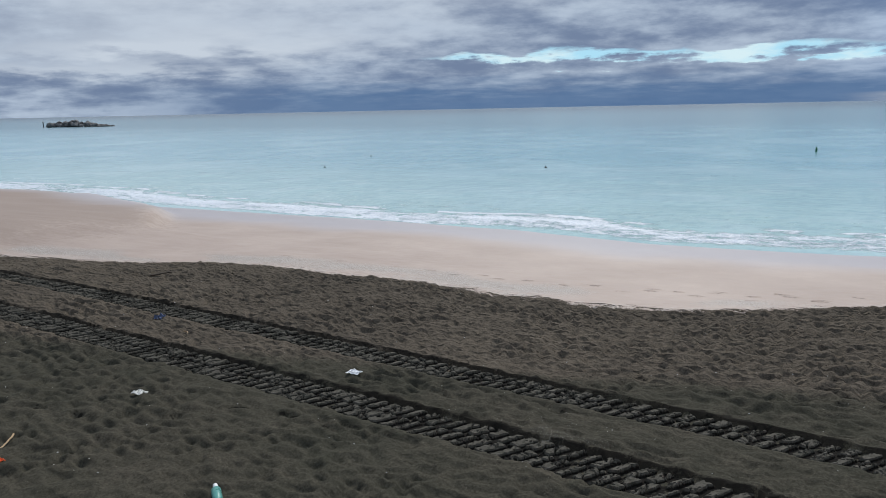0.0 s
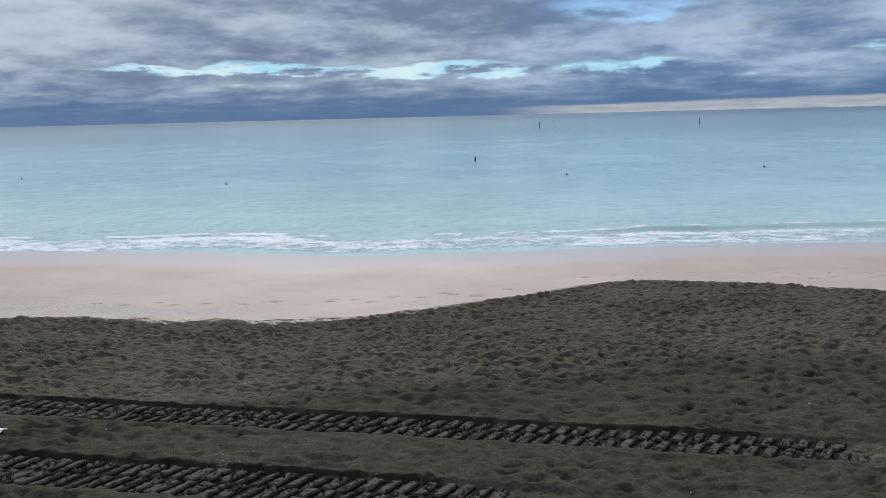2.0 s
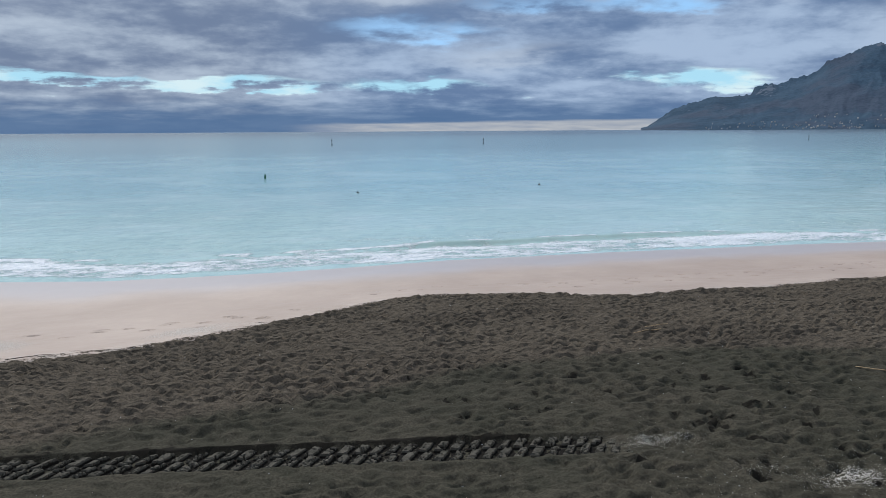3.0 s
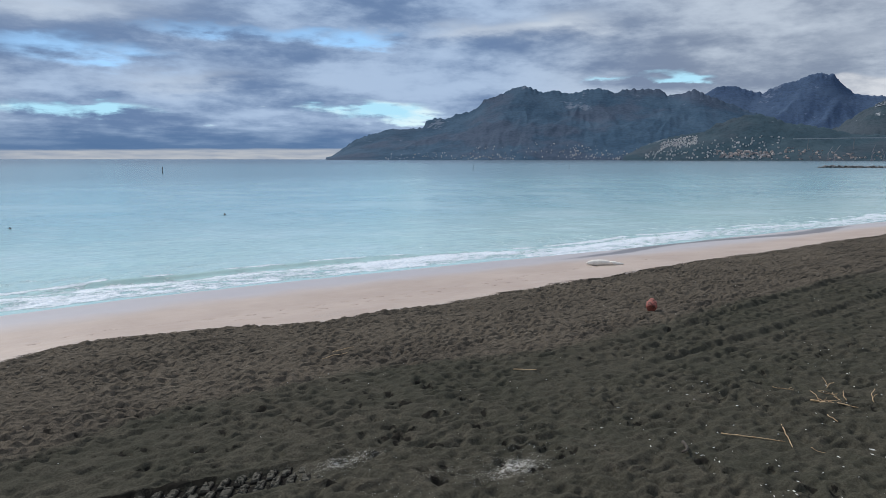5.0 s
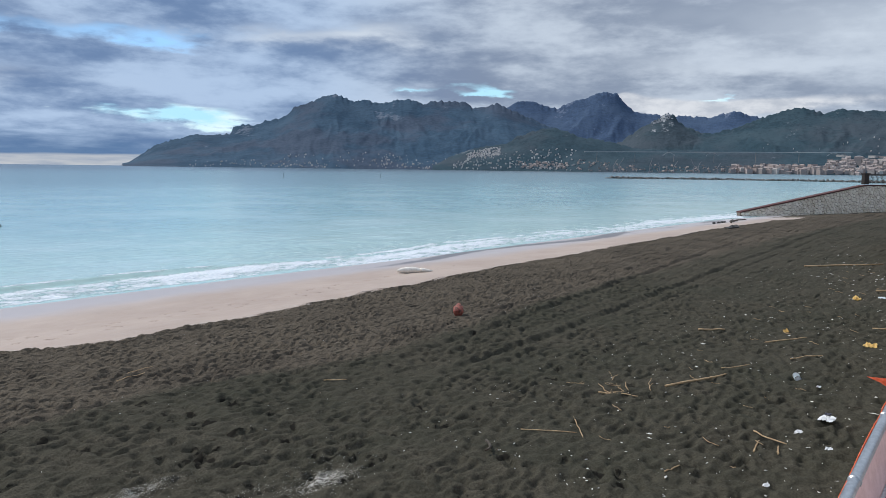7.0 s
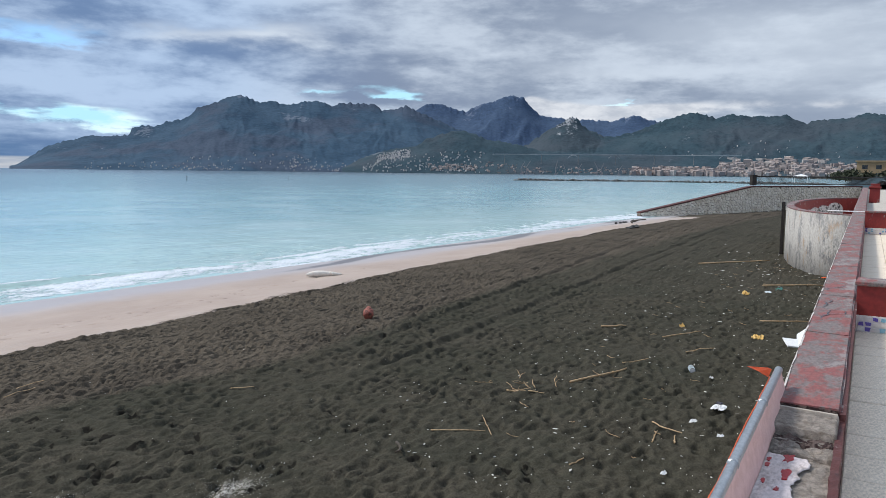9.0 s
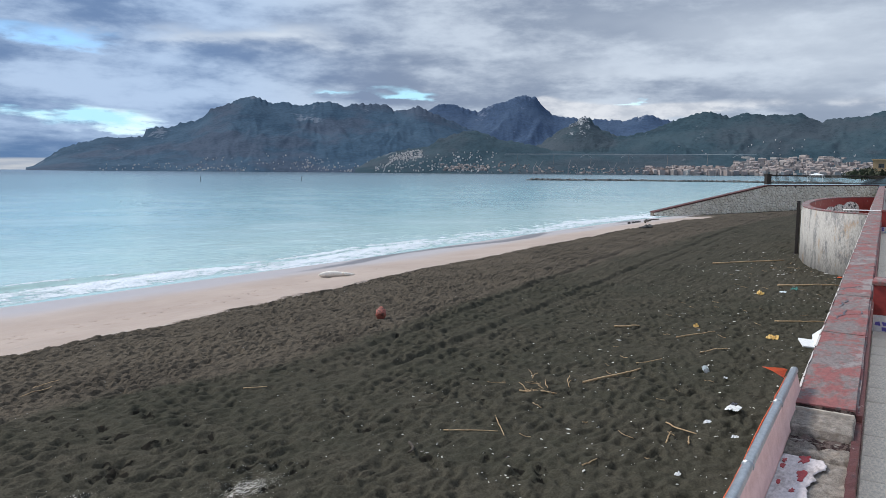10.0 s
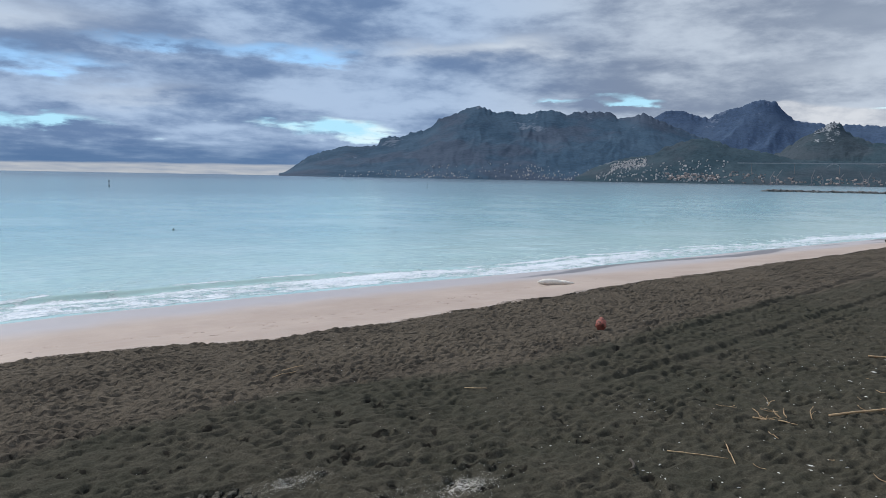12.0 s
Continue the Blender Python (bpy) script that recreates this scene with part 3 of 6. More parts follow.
def relief(x, y):
    """Trampled, wind-softened sand: hollows between thin crests, deeper pits, furrows and tracks."""
    yb = dark_edge(x)
    on = smoothstep(0.5, -0.4, y - yb)
    wx = x + 0.16 * (value_noise(x * 2.3, y * 2.3, 91) - 0.5)
    wy = y + 0.16 * (value_noise(x * 2.3, y * 2.3, 92) - 0.5) + 0.06 * x
    dry = 1 - moisture(x, y)
    amp = 0.65 + 0.7 * smoothstep(0.3, 0.68, fbm(x * 0.9, y * 1.3, 3, 20))
    broad_ = hollows(wx * 3.4, wy * 5.0, 1) - 0.6
    main = hollows(wx * 4.9, wy * 6.4, 2) - 0.6
    small = hollows(wx * 8.3, wy * 12.5, 3) - 0.6
    z = amp * (broad_ * (0.058 - 0.026 * dry) + main * (0.040 + 0.034 * dry) + small * (0.010 + 0.016 * dry))
    z = z + 0.008 * (value_noise(wx * 9, wy * 19, 12) - 0.5) * (0.5 + dry)
    # feet and hooves of the last days: sparse deeper pits
    spot_ = value_noise(wx * 4.2, wy * 6.8, 16)
    kick = smoothstep(0.46, 0.62, fbm(x * 0.55, y * 0.9, 3, 27))
    z = z - smoothstep(0.22, 0.12, spot_) * 0.040 * (0.05 + kick) - smoothstep(0.24, 0.14, value_noise(wx * 7.5, wy * 13, 13)) * 0.036 * (0.15 + 0.85 * dry) * (0.4 + kick)
    z = z + (fbm(x * 0.35, y * 0.7, 3, 14) - 0.5) * 0.08
    low = (fbm(x * 0.5, y * 0.9, 4, 31) - 0.5) * 0.07 + (value_noise(x * 3, y * 5, 33) - 0.5) * 0.008
    z = z * on + low * (1 - on) * smoothstep(1.0, -3.0, y - shoreline(x))
    # a lip where the dark sand ends
    z = z + 0.045 * np.exp(-((y - yb + 0.3) / 0.2) ** 2) * (0.2 + value_noise(x * 1.3, y * 0, 5)) * (0.5 + value_noise(x * 5, y * 4, 6))
    # old furrows along the beach
    for y0, k, w, h in ((7.6, 0.005, 0.30, 0.020), (8.55, 0.085, 0.12, 0.060), (8.05, 0.08, 0.08, 0.026), (9.95, 0.125, 0.12, 0.055), (10.9, 0.12, 0.10, 0.026), (12.0, 0.11, 0.10, 0.022), (9.3, 0.10, 0.07, 0.018)):
        d = (y - (y0 + k * (x - 14)) + 0.12 * (fbm(x * 0.6, x * 0, 2, 17) - 0.5)) / w
        z = z + smoothstep(8, 12, x) * on * h * (0.45 + 1.1 * fbm(x * 0.8, y * 0.8, 2, 26)) * (np.exp(-(d - 1.2) ** 2) - np.exp(-d * d))
    d = (y - (7.25 + 0.11 * (x + 8.5))) / 0.16
    z = z + smoothstep(-6.0, -8.5, x) * 0.055 * (np.exp(-(d - 1.2) ** 2) - 0.6 * np.exp(-d * d))
    # pressed bed under the tracks, with a bank on the seaward side
    for y0, k, xa, xb, hw in TRACK:
        d = y - (y0 + k * x)
        run = smoothstep(xb + 0.35, xb - 0.9, x + 0.5 * (fbm(x * 3, y * 4, 2, 18) - 0.5))
        z = z * (1 - run * smoothstep(hw + 0.14, hw, abs(d)))
        lip = hw + 0.13 * (fbm(x * 5, x * 0, 4, 7, 0.65) - 0.5)
        z = z + run * (-0.06 * (abs(d) < lip) + smoothstep(xb - 0.3, xb - 2.0, x) * (0.002 + 0.026 * fbm(x * 6, y * 6, 2, 8)) * np.exp(-((d - hw - 0.07) / 0.08) ** 2) * (d > lip))
    return z


def ground_height(x, y):
    x, y = np.asarray(x, float), np.asarray(y, float)
    return float(base_height(x, y) + relief(x, y))


def spread(fine_lo, fine_hi, step, lo, hi, grow):
    """Axis values: even between fine_lo and fine_hi, then ever wider to lo and hi."""
    mid_ = list(np.arange(fine_lo, fine_hi + step / 2, step))
    up, d = [], step
    while (up[-1] if up else mid_[-1]) < hi:
        d *= grow
        up.append((up[-1] if up else mid_[-1]) + d)
    down, d = [], step
    while (down[-1] if down else mid_[0]) > lo:
        d *= grow
        down.append((down[-1] if down else mid_[0]) - d)
    return np.array(down[::-1] + mid_ + up)


def build_ground():
    gx = np.concatenate([spread(-13, -12, 0.038, -4800, -12.05, 1.05)[:-1], spread(-12, 20, 0.038, -12.03, 4800, 1.025)[1:]])
    gx = np.unique(np.round(gx, 4))
    gy = np.concatenate([[-4800, -900, -150, -40, -10, -3, -0.6, 0.0, 0.4, 0.8, 1.2, 1.6], spread(2.0, 16.8, 0.027, 1.8, 4800, 1.045)])
    x, y = np.meshgrid(gx, gy)
    z = base_height(x, y) + relief(x, y) * (abs(x) < 150)
    rng = np.random.default_rng(5)
    # footprints: trails of treads, and scattered ones
    prints = []
    trails = ((7.0, 6.3, 7, 22, 0.05), (-9.6, 5.05, 26, 7, 0.05), (-10.9, 6.6, 8, 5, 0.03), (4.2, 7.6, 62, 6, 0.045), (5.2, 5.9, 70, 5, 0.045), (2.0, 9.2, 12, 7, 0.03),
              (20, 8.6, 4, 30, 0.03), (9, 12.9, 6, 26, 0.03), (-6, 11.8, 5, 20, 0.03), (1.4, 10.4, 28, 7, 0.03))
    for x0, y0, heading, n, depth in trails:
        px, py, h = x0, y0, radians(heading)
        for k in range(n):
            h += rng.normal(0, 0.05)
            px, py = px + 0.62 * math.cos(h), py + 0.62 * math.sin(h)
            side = 0.10 * (-1) ** k
            prints.append((px - side * math.sin(h), py + side * math.cos(h), h + rng.normal(0, 0.2), depth))
    for _ in range(200):
        prints.append((rng.uniform(-15, 30), rng.uniform(3, 15.5), rng.uniform(0, 6.3), rng.uniform(0.006, 0.02)))
    for _ in range(40):
        prints.append((rng.uniform(-3, 17), rng.uniform(3.6, 11.5), rng.normal(0.1, 0.8), rng.uniform(0.033, 0.040)))
    # scuffed spots where the sand was kicked up
    for cx, cy, n, w in ((5.0, 7.9, 9, 0.4), (6.2, 6.7, 8, 0.45), (6.2, 9.5, 8, 0.45), (3.6, 9.7, 6, 0.8), (5.4, 8.1, 6, 0.35), (4.6, 6.5, 4, 0.3), (1.8, 10.2, 5, 0.6), (7.2, 5.2, 4, 0.4), (7.9, 3.8, 3, 0.3), (2.5, 8.9, 4, 0.4)):
        for _ in range(n):
            prints.append((rng.normal(cx, w), rng.normal(cy, w * 0.7), rng.normal(0.1, 0.7), rng.uniform(0.034, 0.05)))
    for x0, y0, n in ((-9, 15.0, 14), (1, 17.6, 26), (-4, 15.6, 8), (14, 18.4, 24), (6, 17.2, 16)):
        for k in range(n):
            prints.append((x0 + 0.65 * k + rng.normal(0, 0.1), y0 + 0.04 * k + 0.12 * (-1) ** k + rng.normal(0, 0.1), rng.normal(0, 0.2), 0.042))
    damp_shade = np.zeros_like(x)
    for px, py, h, depth in prints:
        i0, i1 = np.searchsorted(gx, (px - 0.35, px + 0.35))
        j0, j1 = np.searchsorted(gy, (py - 0.35, py + 0.35))
        if i1 - i0 < 2 or j1 - j0 < 2:
            continue
        gx_, gy_ = x[j0:j1, i0:i1], y[j0:j1, i0:i1]
        u, v = gx_ - px, gy_ - py
        a, b = u * math.cos(h) + v * math.sin(h), -u * math.sin(h) + v * math.cos(h)
        n1, n2 = fbm(gx_ * 9, gy_ * 9, 2, 51), value_noise(gx_ * 17, gy_ * 17, 52)
        q = (a / 0.125) ** 2 + (b / 0.055) ** 2
        if depth > 0.032:
            mask = smoothstep(1.5, 0.8, q + 2.2 * (n1 - 0.5))
            # the print's shade goes into the sand colour, broken up by clods
            damp_shade[j0:j1, i0:i1] += 0.8 * mask * smoothstep(0.35, 0.62, n2)
            z[j0:j1, i0:i1] += mask * depth * (-0.75 + 1.1 * (n2 - 0.4)) + 0.3 * depth * np.exp(-(((np.sqrt(q) - 1.5) / 0.3) ** 2)) * n2
        else:
            z[j0:j1, i0:i1] += -depth * np.exp(-(q**2) * 0.6) + 0.4 * depth * np.exp(-(((np.sqrt(q) - 1.5) / 0.35) ** 2))
    yb, yw = dark_edge(x), shoreline(x)
    dark = np.clip(0.5 - (y - yb) / 1.6, 0, 1)
    dark = np.where(x > 66, np.clip(dark + smoothstep(68, 76, x) * smoothstep(-0.7, -0.55, z), 0, 1), dark)
    wet = smoothstep(4.6, 1.2, yw - y + 1.2 * (fbm(x * 0.3, y * 0.3, 3, 3) - 0.5))
    shells = np.zeros_like(x)
    for cx, cy, w, h, k in ((5.35, 6.35, 0.5, 0.22, 1.0), (3.85, 7.67, 0.55, 0.16, 0.8), (4.6, 6.75, 0.4, 0.2, 0.4), (-3.2, 7.25, 0.6, 0.2, 0.35)):
        shells += k * np.exp(-(((x - cx) / w) ** 2 + ((y - cy) / h) ** 2))
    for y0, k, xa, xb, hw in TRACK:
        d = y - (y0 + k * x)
        # painted shade on the bank face towards the viewer
        damp_shade += smoothstep(xb - 0.5, xb - 2.4, x) * np.exp(-((d - hw - 0.01) / 0.05) ** 2) * (0.1 + 1.5 * fbm(x * 3, y * 3, 3, 9))
    # painted shade under the lip of the dark sand, then in the pits
    damp_shade += 0.9 * np.exp(-((y - yb + 0.12) / 0.10) ** 2) * smoothstep(0.35, 0.6, fbm(x * 1.5, x * 0, 3, 19)) * smoothstep(4, 10, x)
    damp_shade += 0.42 * pits(x, y) * smoothstep(0.2, -0.4, y - yb) * (abs(x) < 60)
    coarse = smoothstep(-17, -27, x + 6 * (fbm(x * 0.15, y * 0.5, 3, 83) - 0.5)) * smoothstep(-0.5, 1.5, y - yb)
    gravel = np.exp(-((y - yb - 0.9) / 0.8) ** 2) * smoothstep(12, 3, x) * smoothstep(0.3, 0.6, fbm(x * 0.3, y * 0.5, 3, 85))
    swash = smoothstep(14, 30, x) * smoothstep(72, 60, x) * np.exp(-((y - yw + 0.9 + 0.9 * np.sin(x * 0.35)) / (0.35 + 0.012 * x)) ** 2) * smoothstep(0.35, 0.6, fbm(x * 0.12, y * 0.4, 3, 86))
    moist = moisture(x, y) * (1 - 0.3 * smoothstep(16, 28, x))
    me = grid_mesh("ground", x, y, z, (("moist", moist), ("gravel", gravel), ("swash", swash), ("coarse", coarse), ("damp_shade", np.clip(damp_shade, 0, 1)), ("dark", dark), ("wet", wet), ("shells", shells)))
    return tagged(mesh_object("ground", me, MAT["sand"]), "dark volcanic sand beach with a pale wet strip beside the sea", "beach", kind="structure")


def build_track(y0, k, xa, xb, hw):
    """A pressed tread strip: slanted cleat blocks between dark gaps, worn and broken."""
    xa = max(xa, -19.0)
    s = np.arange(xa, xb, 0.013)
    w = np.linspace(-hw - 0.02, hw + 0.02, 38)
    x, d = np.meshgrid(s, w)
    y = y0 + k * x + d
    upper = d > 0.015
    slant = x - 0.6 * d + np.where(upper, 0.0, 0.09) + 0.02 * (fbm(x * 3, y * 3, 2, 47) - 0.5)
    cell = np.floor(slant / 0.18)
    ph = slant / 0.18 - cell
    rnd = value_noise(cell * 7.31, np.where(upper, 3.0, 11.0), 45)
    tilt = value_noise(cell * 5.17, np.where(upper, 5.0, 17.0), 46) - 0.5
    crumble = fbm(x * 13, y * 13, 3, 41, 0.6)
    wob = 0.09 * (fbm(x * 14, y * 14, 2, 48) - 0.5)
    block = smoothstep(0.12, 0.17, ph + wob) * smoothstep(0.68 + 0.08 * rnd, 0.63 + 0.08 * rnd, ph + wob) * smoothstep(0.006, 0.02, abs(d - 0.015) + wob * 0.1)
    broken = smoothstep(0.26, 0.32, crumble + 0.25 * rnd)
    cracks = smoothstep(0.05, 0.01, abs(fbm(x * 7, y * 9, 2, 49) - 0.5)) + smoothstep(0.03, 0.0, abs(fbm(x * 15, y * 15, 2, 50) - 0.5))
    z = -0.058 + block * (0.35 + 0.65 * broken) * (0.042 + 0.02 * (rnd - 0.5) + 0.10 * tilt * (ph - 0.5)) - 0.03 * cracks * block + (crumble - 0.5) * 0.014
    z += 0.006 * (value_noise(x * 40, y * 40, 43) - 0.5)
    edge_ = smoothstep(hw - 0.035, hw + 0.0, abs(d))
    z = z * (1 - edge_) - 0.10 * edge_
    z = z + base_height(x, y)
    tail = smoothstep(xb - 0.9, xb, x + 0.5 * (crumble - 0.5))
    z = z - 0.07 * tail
    # mask for the shade painted between blocks and in their cracks
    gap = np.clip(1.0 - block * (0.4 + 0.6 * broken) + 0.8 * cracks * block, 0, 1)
    me = grid_mesh("vehicle_track", x, y, z, (("damp_shade", gap),), smooth=False)
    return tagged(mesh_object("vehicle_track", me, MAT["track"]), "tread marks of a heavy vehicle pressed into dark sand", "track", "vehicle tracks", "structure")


def build_sea():
    gx = spread(-50, 70, 0.3, -4850, 4850, 1.06)
    gy = spread(17.5, 32, 0.08, 17.4, 4850, 1.035)
    x, y = np.meshgrid(gx, gy)
    d = y - shoreline(x)
    wig = 0.9 * (fbm(x * 0.12, x * 0, 3, 21) - 0.5) * 2
    d2 = d - wig
    lump = fbm(x * 0.22, x * 0 + 2, 4, 22)
    crest = smoothstep(1, 6, x) * smoothstep(24, 12, x) * (0.35 + 0.5 * lump) + 0.10
    near = (abs(x) < 120)
    bend = 0.5 * (lump - 0.5)
    # a low breaker: steep towards the beach, long towards the sea
    c = d2 - 3.0 + bend
    z = SEA + near * crest * 0.22 * (np.exp(-(np.maximum(-c, 0) / 0.22) ** 2) * np.exp(-(np.maximum(c, 0) / 2.2) ** 2))
    z += near * 0.07 * np.exp(-((d2 - 1.4) / 0.5) ** 2) * (0.5 + value_noise(x * 0.8, y * 0.8, 23))
    calm = smoothstep(2, 8, d) * smoothstep(300, 40, y)
    z += calm * 0.05 * (fbm(x * 0.25, y * 0.9, 3, 24) - 0.5)
    spread_ = fbm(x * 0.25, y * 0.5, 3, 25)
    foam = smoothstep(-0.2, 0.5, d2) * smoothstep(3.2, 2.0, d2) * (0.32 + 0.45 * spread_) + 0.28 * np.exp(-((d2 - 4.5) / 3.0) ** 2) * (0.4 + spread_)
    foam += 0.55 * np.exp(-((c - 0.15) / 0.28) ** 2) * smoothstep(0.25, 0.6, value_noise(x * 0.9, y * 0.3, 28)) + 0.35 * np.exp(-((c + 0.5) / 0.3) ** 2) * crest
    face = np.exp(-((c + 0.12) / 0.22) ** 2) * smoothstep(0.35, 0.75, crest)
    foam -= 0.35 * face
    me = grid_mesh("water", x, y, z, (("foam", np.clip(foam * near, 0, 1)), ("face", face * near)))
    return tagged(mesh_object("water", me, MAT["sea"]), "calm milky turquoise sea with a low line of breaking foam", "sea", kind="structure")


# ---- far coast ----
EYE = 3.58


class Slope:
    """A mountain side seen from the beach: its crest by bearing (degrees to the left) and elevation, rising from near to far."""

    def __init__(self, crest, near, far, gully=0.3, seed=0, jag=0.08, foot=-0.1, cliffs=()):
        c = np.array(crest)[::-1]
        self.a, self.e, self.near, self.far = c[:, 0], c[:, 1], near, far
        self.gully, self.seed, self.jag, self.foot, self.cliffs = gully, seed, jag, foot, cliffs

    def place(self, az, s):
        s_ = np.clip(s, 0, 1)
        drift = 2.4 * (1 - s_) * (fbm(az * 0.28, s_ * 1.5, 3, self.seed + 80) - 0.5) * 2
        e = sum(np.interp(az + drift + o * (3.4 * (1 - s_) ** 0.8 + 0.03), self.a, self.e) for o in np.linspace(-1, 1, 21)) / 21
        e = e + self.jag * smoothstep(0.90, 1.0, s_) * (fbm(az * 5.0, az * 0, 3, self.seed + 60) - 0.5) * 2 * np.clip(e, 0, 1.5)
        lean = 1.5 * (fbm(az * 0.25, s * 1.2, 2, self.seed + 5) - 0.5)
        n = 1 - abs(2 * fbm(az * 0.34 + 1.4 * s + lean, s * 1.7 - az * 0.16, 4, self.seed, 0.42) - 1)
        f = 1 - abs(2 * fbm(az * 1.1 - 2.2 * s + 2 * lean, s * 4.5 + az * 0.4, 4, self.seed + 9, 0.42) - 1)
        up = np.clip(s, 0, 1) ** 0.85
        h = up * (1 - self.gully * (1 - up) * 1.6 * (1 - n)) - 0.09 * (1 - f) * up * (1 - up) * 2
        h = h - np.clip(s - 1, 0, 1) * 1.6
        elev = self.foot + (e - self.foot) * np.minimum(h, 1.0)
        r = self.near + (self.far - self.near) * s + 0.05 * (self.far - self.near) * (n - 0.5)
        x, y = -np.sin(np.radians(az)) * r, np.cos(np.radians(az)) * r
        return x, y, EYE + r * np.tan(np.radians(elev)), (1 - n) * up

    def build(self, name, mat, label, na=420, ns=70):
        az, s = np.meshgrid(np.linspace(self.a[0], self.a[-1], na), np.linspace(0, 1.12, ns))
        x, y, z, r = self.place(az, s)
        for a, h, wa, wh in self.cliffs:
            r = r + 0.52 * np.exp(-(((az - a) / wa) ** 2) - ((s - h) / wh) ** 2)
        me = grid_mesh(name, x, y, z, (("rock", r),))
        return tagged(mesh_object(name, me, mat), label, "mountain", "coastal mountains")


MASSIF = Slope(((-26.5, -0.1), (-27.6, 0.66), (-28.9, 1.56), (-30.4, 2.0), (-31.4, 2.32), (-33.1, 2.3), (-34.0, 2.44), (-34.1, 2.88), (-34.8, 3.1), (-35.5, 3.0),
                (-36.4, 3.35), (-37.7, 3.67), (-38.25, 4.09), (-38.5, 4.54), (-39, 4.6), (-40, 4.96), (-40.8, 5.35), (-41.6, 5.54), (-42.2, 5.32), (-43, 5.02),
                (-43.8, 5.13), (-45, 4.88), (-46.3, 5.24), (-47.8, 5.16), (-48.2, 4.91), (-49, 5.14), (-51.4, 5.1), (-52, 4.66), (-53.2, 4.78), (-53.8, 5.02),
                (-54.8, 4.6), (-57, 3.6), (-60, 2.5), (-64, 1.2), (-66, 0.4)), 2700, 3700, 0.44, 2, cliffs=((-28.0, 0.25, 0.7, 0.22), (-45.5, 0.8, 1.6, 0.09), (-41.6, 0.97, 0.8, 0.05), (-50, 0.9, 0.8, 0.07)))
BACK = Slope(((-52, 3.6), (-54.4, 4.5), (-55.2, 5.16), (-56.7, 5.14), (-57.2, 4.89), (-58.4, 4.61), (-59, 4.95), (-60.1, 5.29), (-61.4, 5.76), (-61.9, 5.84), (-62.7, 5.72),
              (-63.2, 5.17), (-64, 4.42), (-65.7, 4.12), (-67.8, 4.04), (-69, 3.91), (-69.8, 4.05), (-70.9, 4.4), (-71.4, 4.3), (-71.9, 4.0), (-73.5, 3.75), (-78, 3.2)), 3750, 4500, 0.4, 12)
CASTLE = Slope(((-60.5, 1.2), (-63.2, 2.22), (-64.6, 3.2), (-65.7, 3.79), (-66.5, 4.25), (-66.85, 4.1), (-67.15, 3.62), (-68.2, 3.08), (-69, 2.78), (-70.3, 2.45), (-72, 1.4)), 2800, 3300, 0.25, 22, cliffs=((-66.3, 0.97, 0.7, 0.10), (-65.2, 0.85, 0.5, 0.06)))
HILLS = Slope(((-67, 1.9), (-68.2, 2.66), (-69.9, 2.87), (-71, 3.15), (-72.3, 3.68), (-73.4, 4.08), (-75, 4.54), (-75.6, 4.45), (-76.7, 4.08), (-77.7, 4.38), (-78.8, 4.2),
               (-81.3, 4.19), (-82, 3.87), (-82.6, 3.62), (-83.1, 3.84), (-85.3, 3.98), (-86.1, 4.29), (-87, 4.11), (-92, 3.6), (-100, 4.2), (-112, 3.0)), 2650, 3250, 0.44, 32, cliffs=((-76.5, 0.7, 0.8, 0.09), (-84.0, 0.75, 0.5, 0.07)))
FOOT = Slope(((-49, 0.2), (-50.7, 1.1), (-52.8, 1.75), (-54.5, 1.9), (-55.4, 2.5), (-57.1, 3.05), (-58.4, 3.2), (-60.2, 2.5), (-61.5, 2.35), (-64, 1.7), (-68, 1.5),
              (-74, 1.35), (-80, 1.2), (-86, 1.2), (-95, 1.4), (-112, 1.0)), 2350, 2680, 0.15, 42)


def house(bm, x, y, z, w, d, h, turn, roof):
    """One small building: walls, and a pitched or flat roof with a parapet."""
    c, s = math.cos(turn), math.sin(turn)

    def v(a, b, e):
        return bm.verts.new((x + a * c - b * s, y + a * s + b * c, z + e))

    lo = [v(a * w / 2, b * d / 2, -2) for a, b in ((-1, -1), (1, -1), (1, 1), (-1, 1))]
    hi = [v(a * w / 2, b * d / 2, h) for a, b in ((-1, -1), (1, -1), (1, 1), (-1, 1))]
    for k in range(4):
        bm.faces.new((lo[k], lo[(k + 1) % 4], hi[(k + 1) % 4], hi[k]))
    if roof:
        r0, r1 = v(-w / 2, 0, h + roof), v(w / 2, 0, h + roof)
        bm.faces.new((hi[0], hi[1], r1, r0))
        bm.faces.new((hi[2], hi[3], r0, r1))
        bm.faces.new((hi[3], hi[0], r0))
        bm.faces.new((hi[1], hi[2], r1))
    else:
        bm.faces.new(hi)


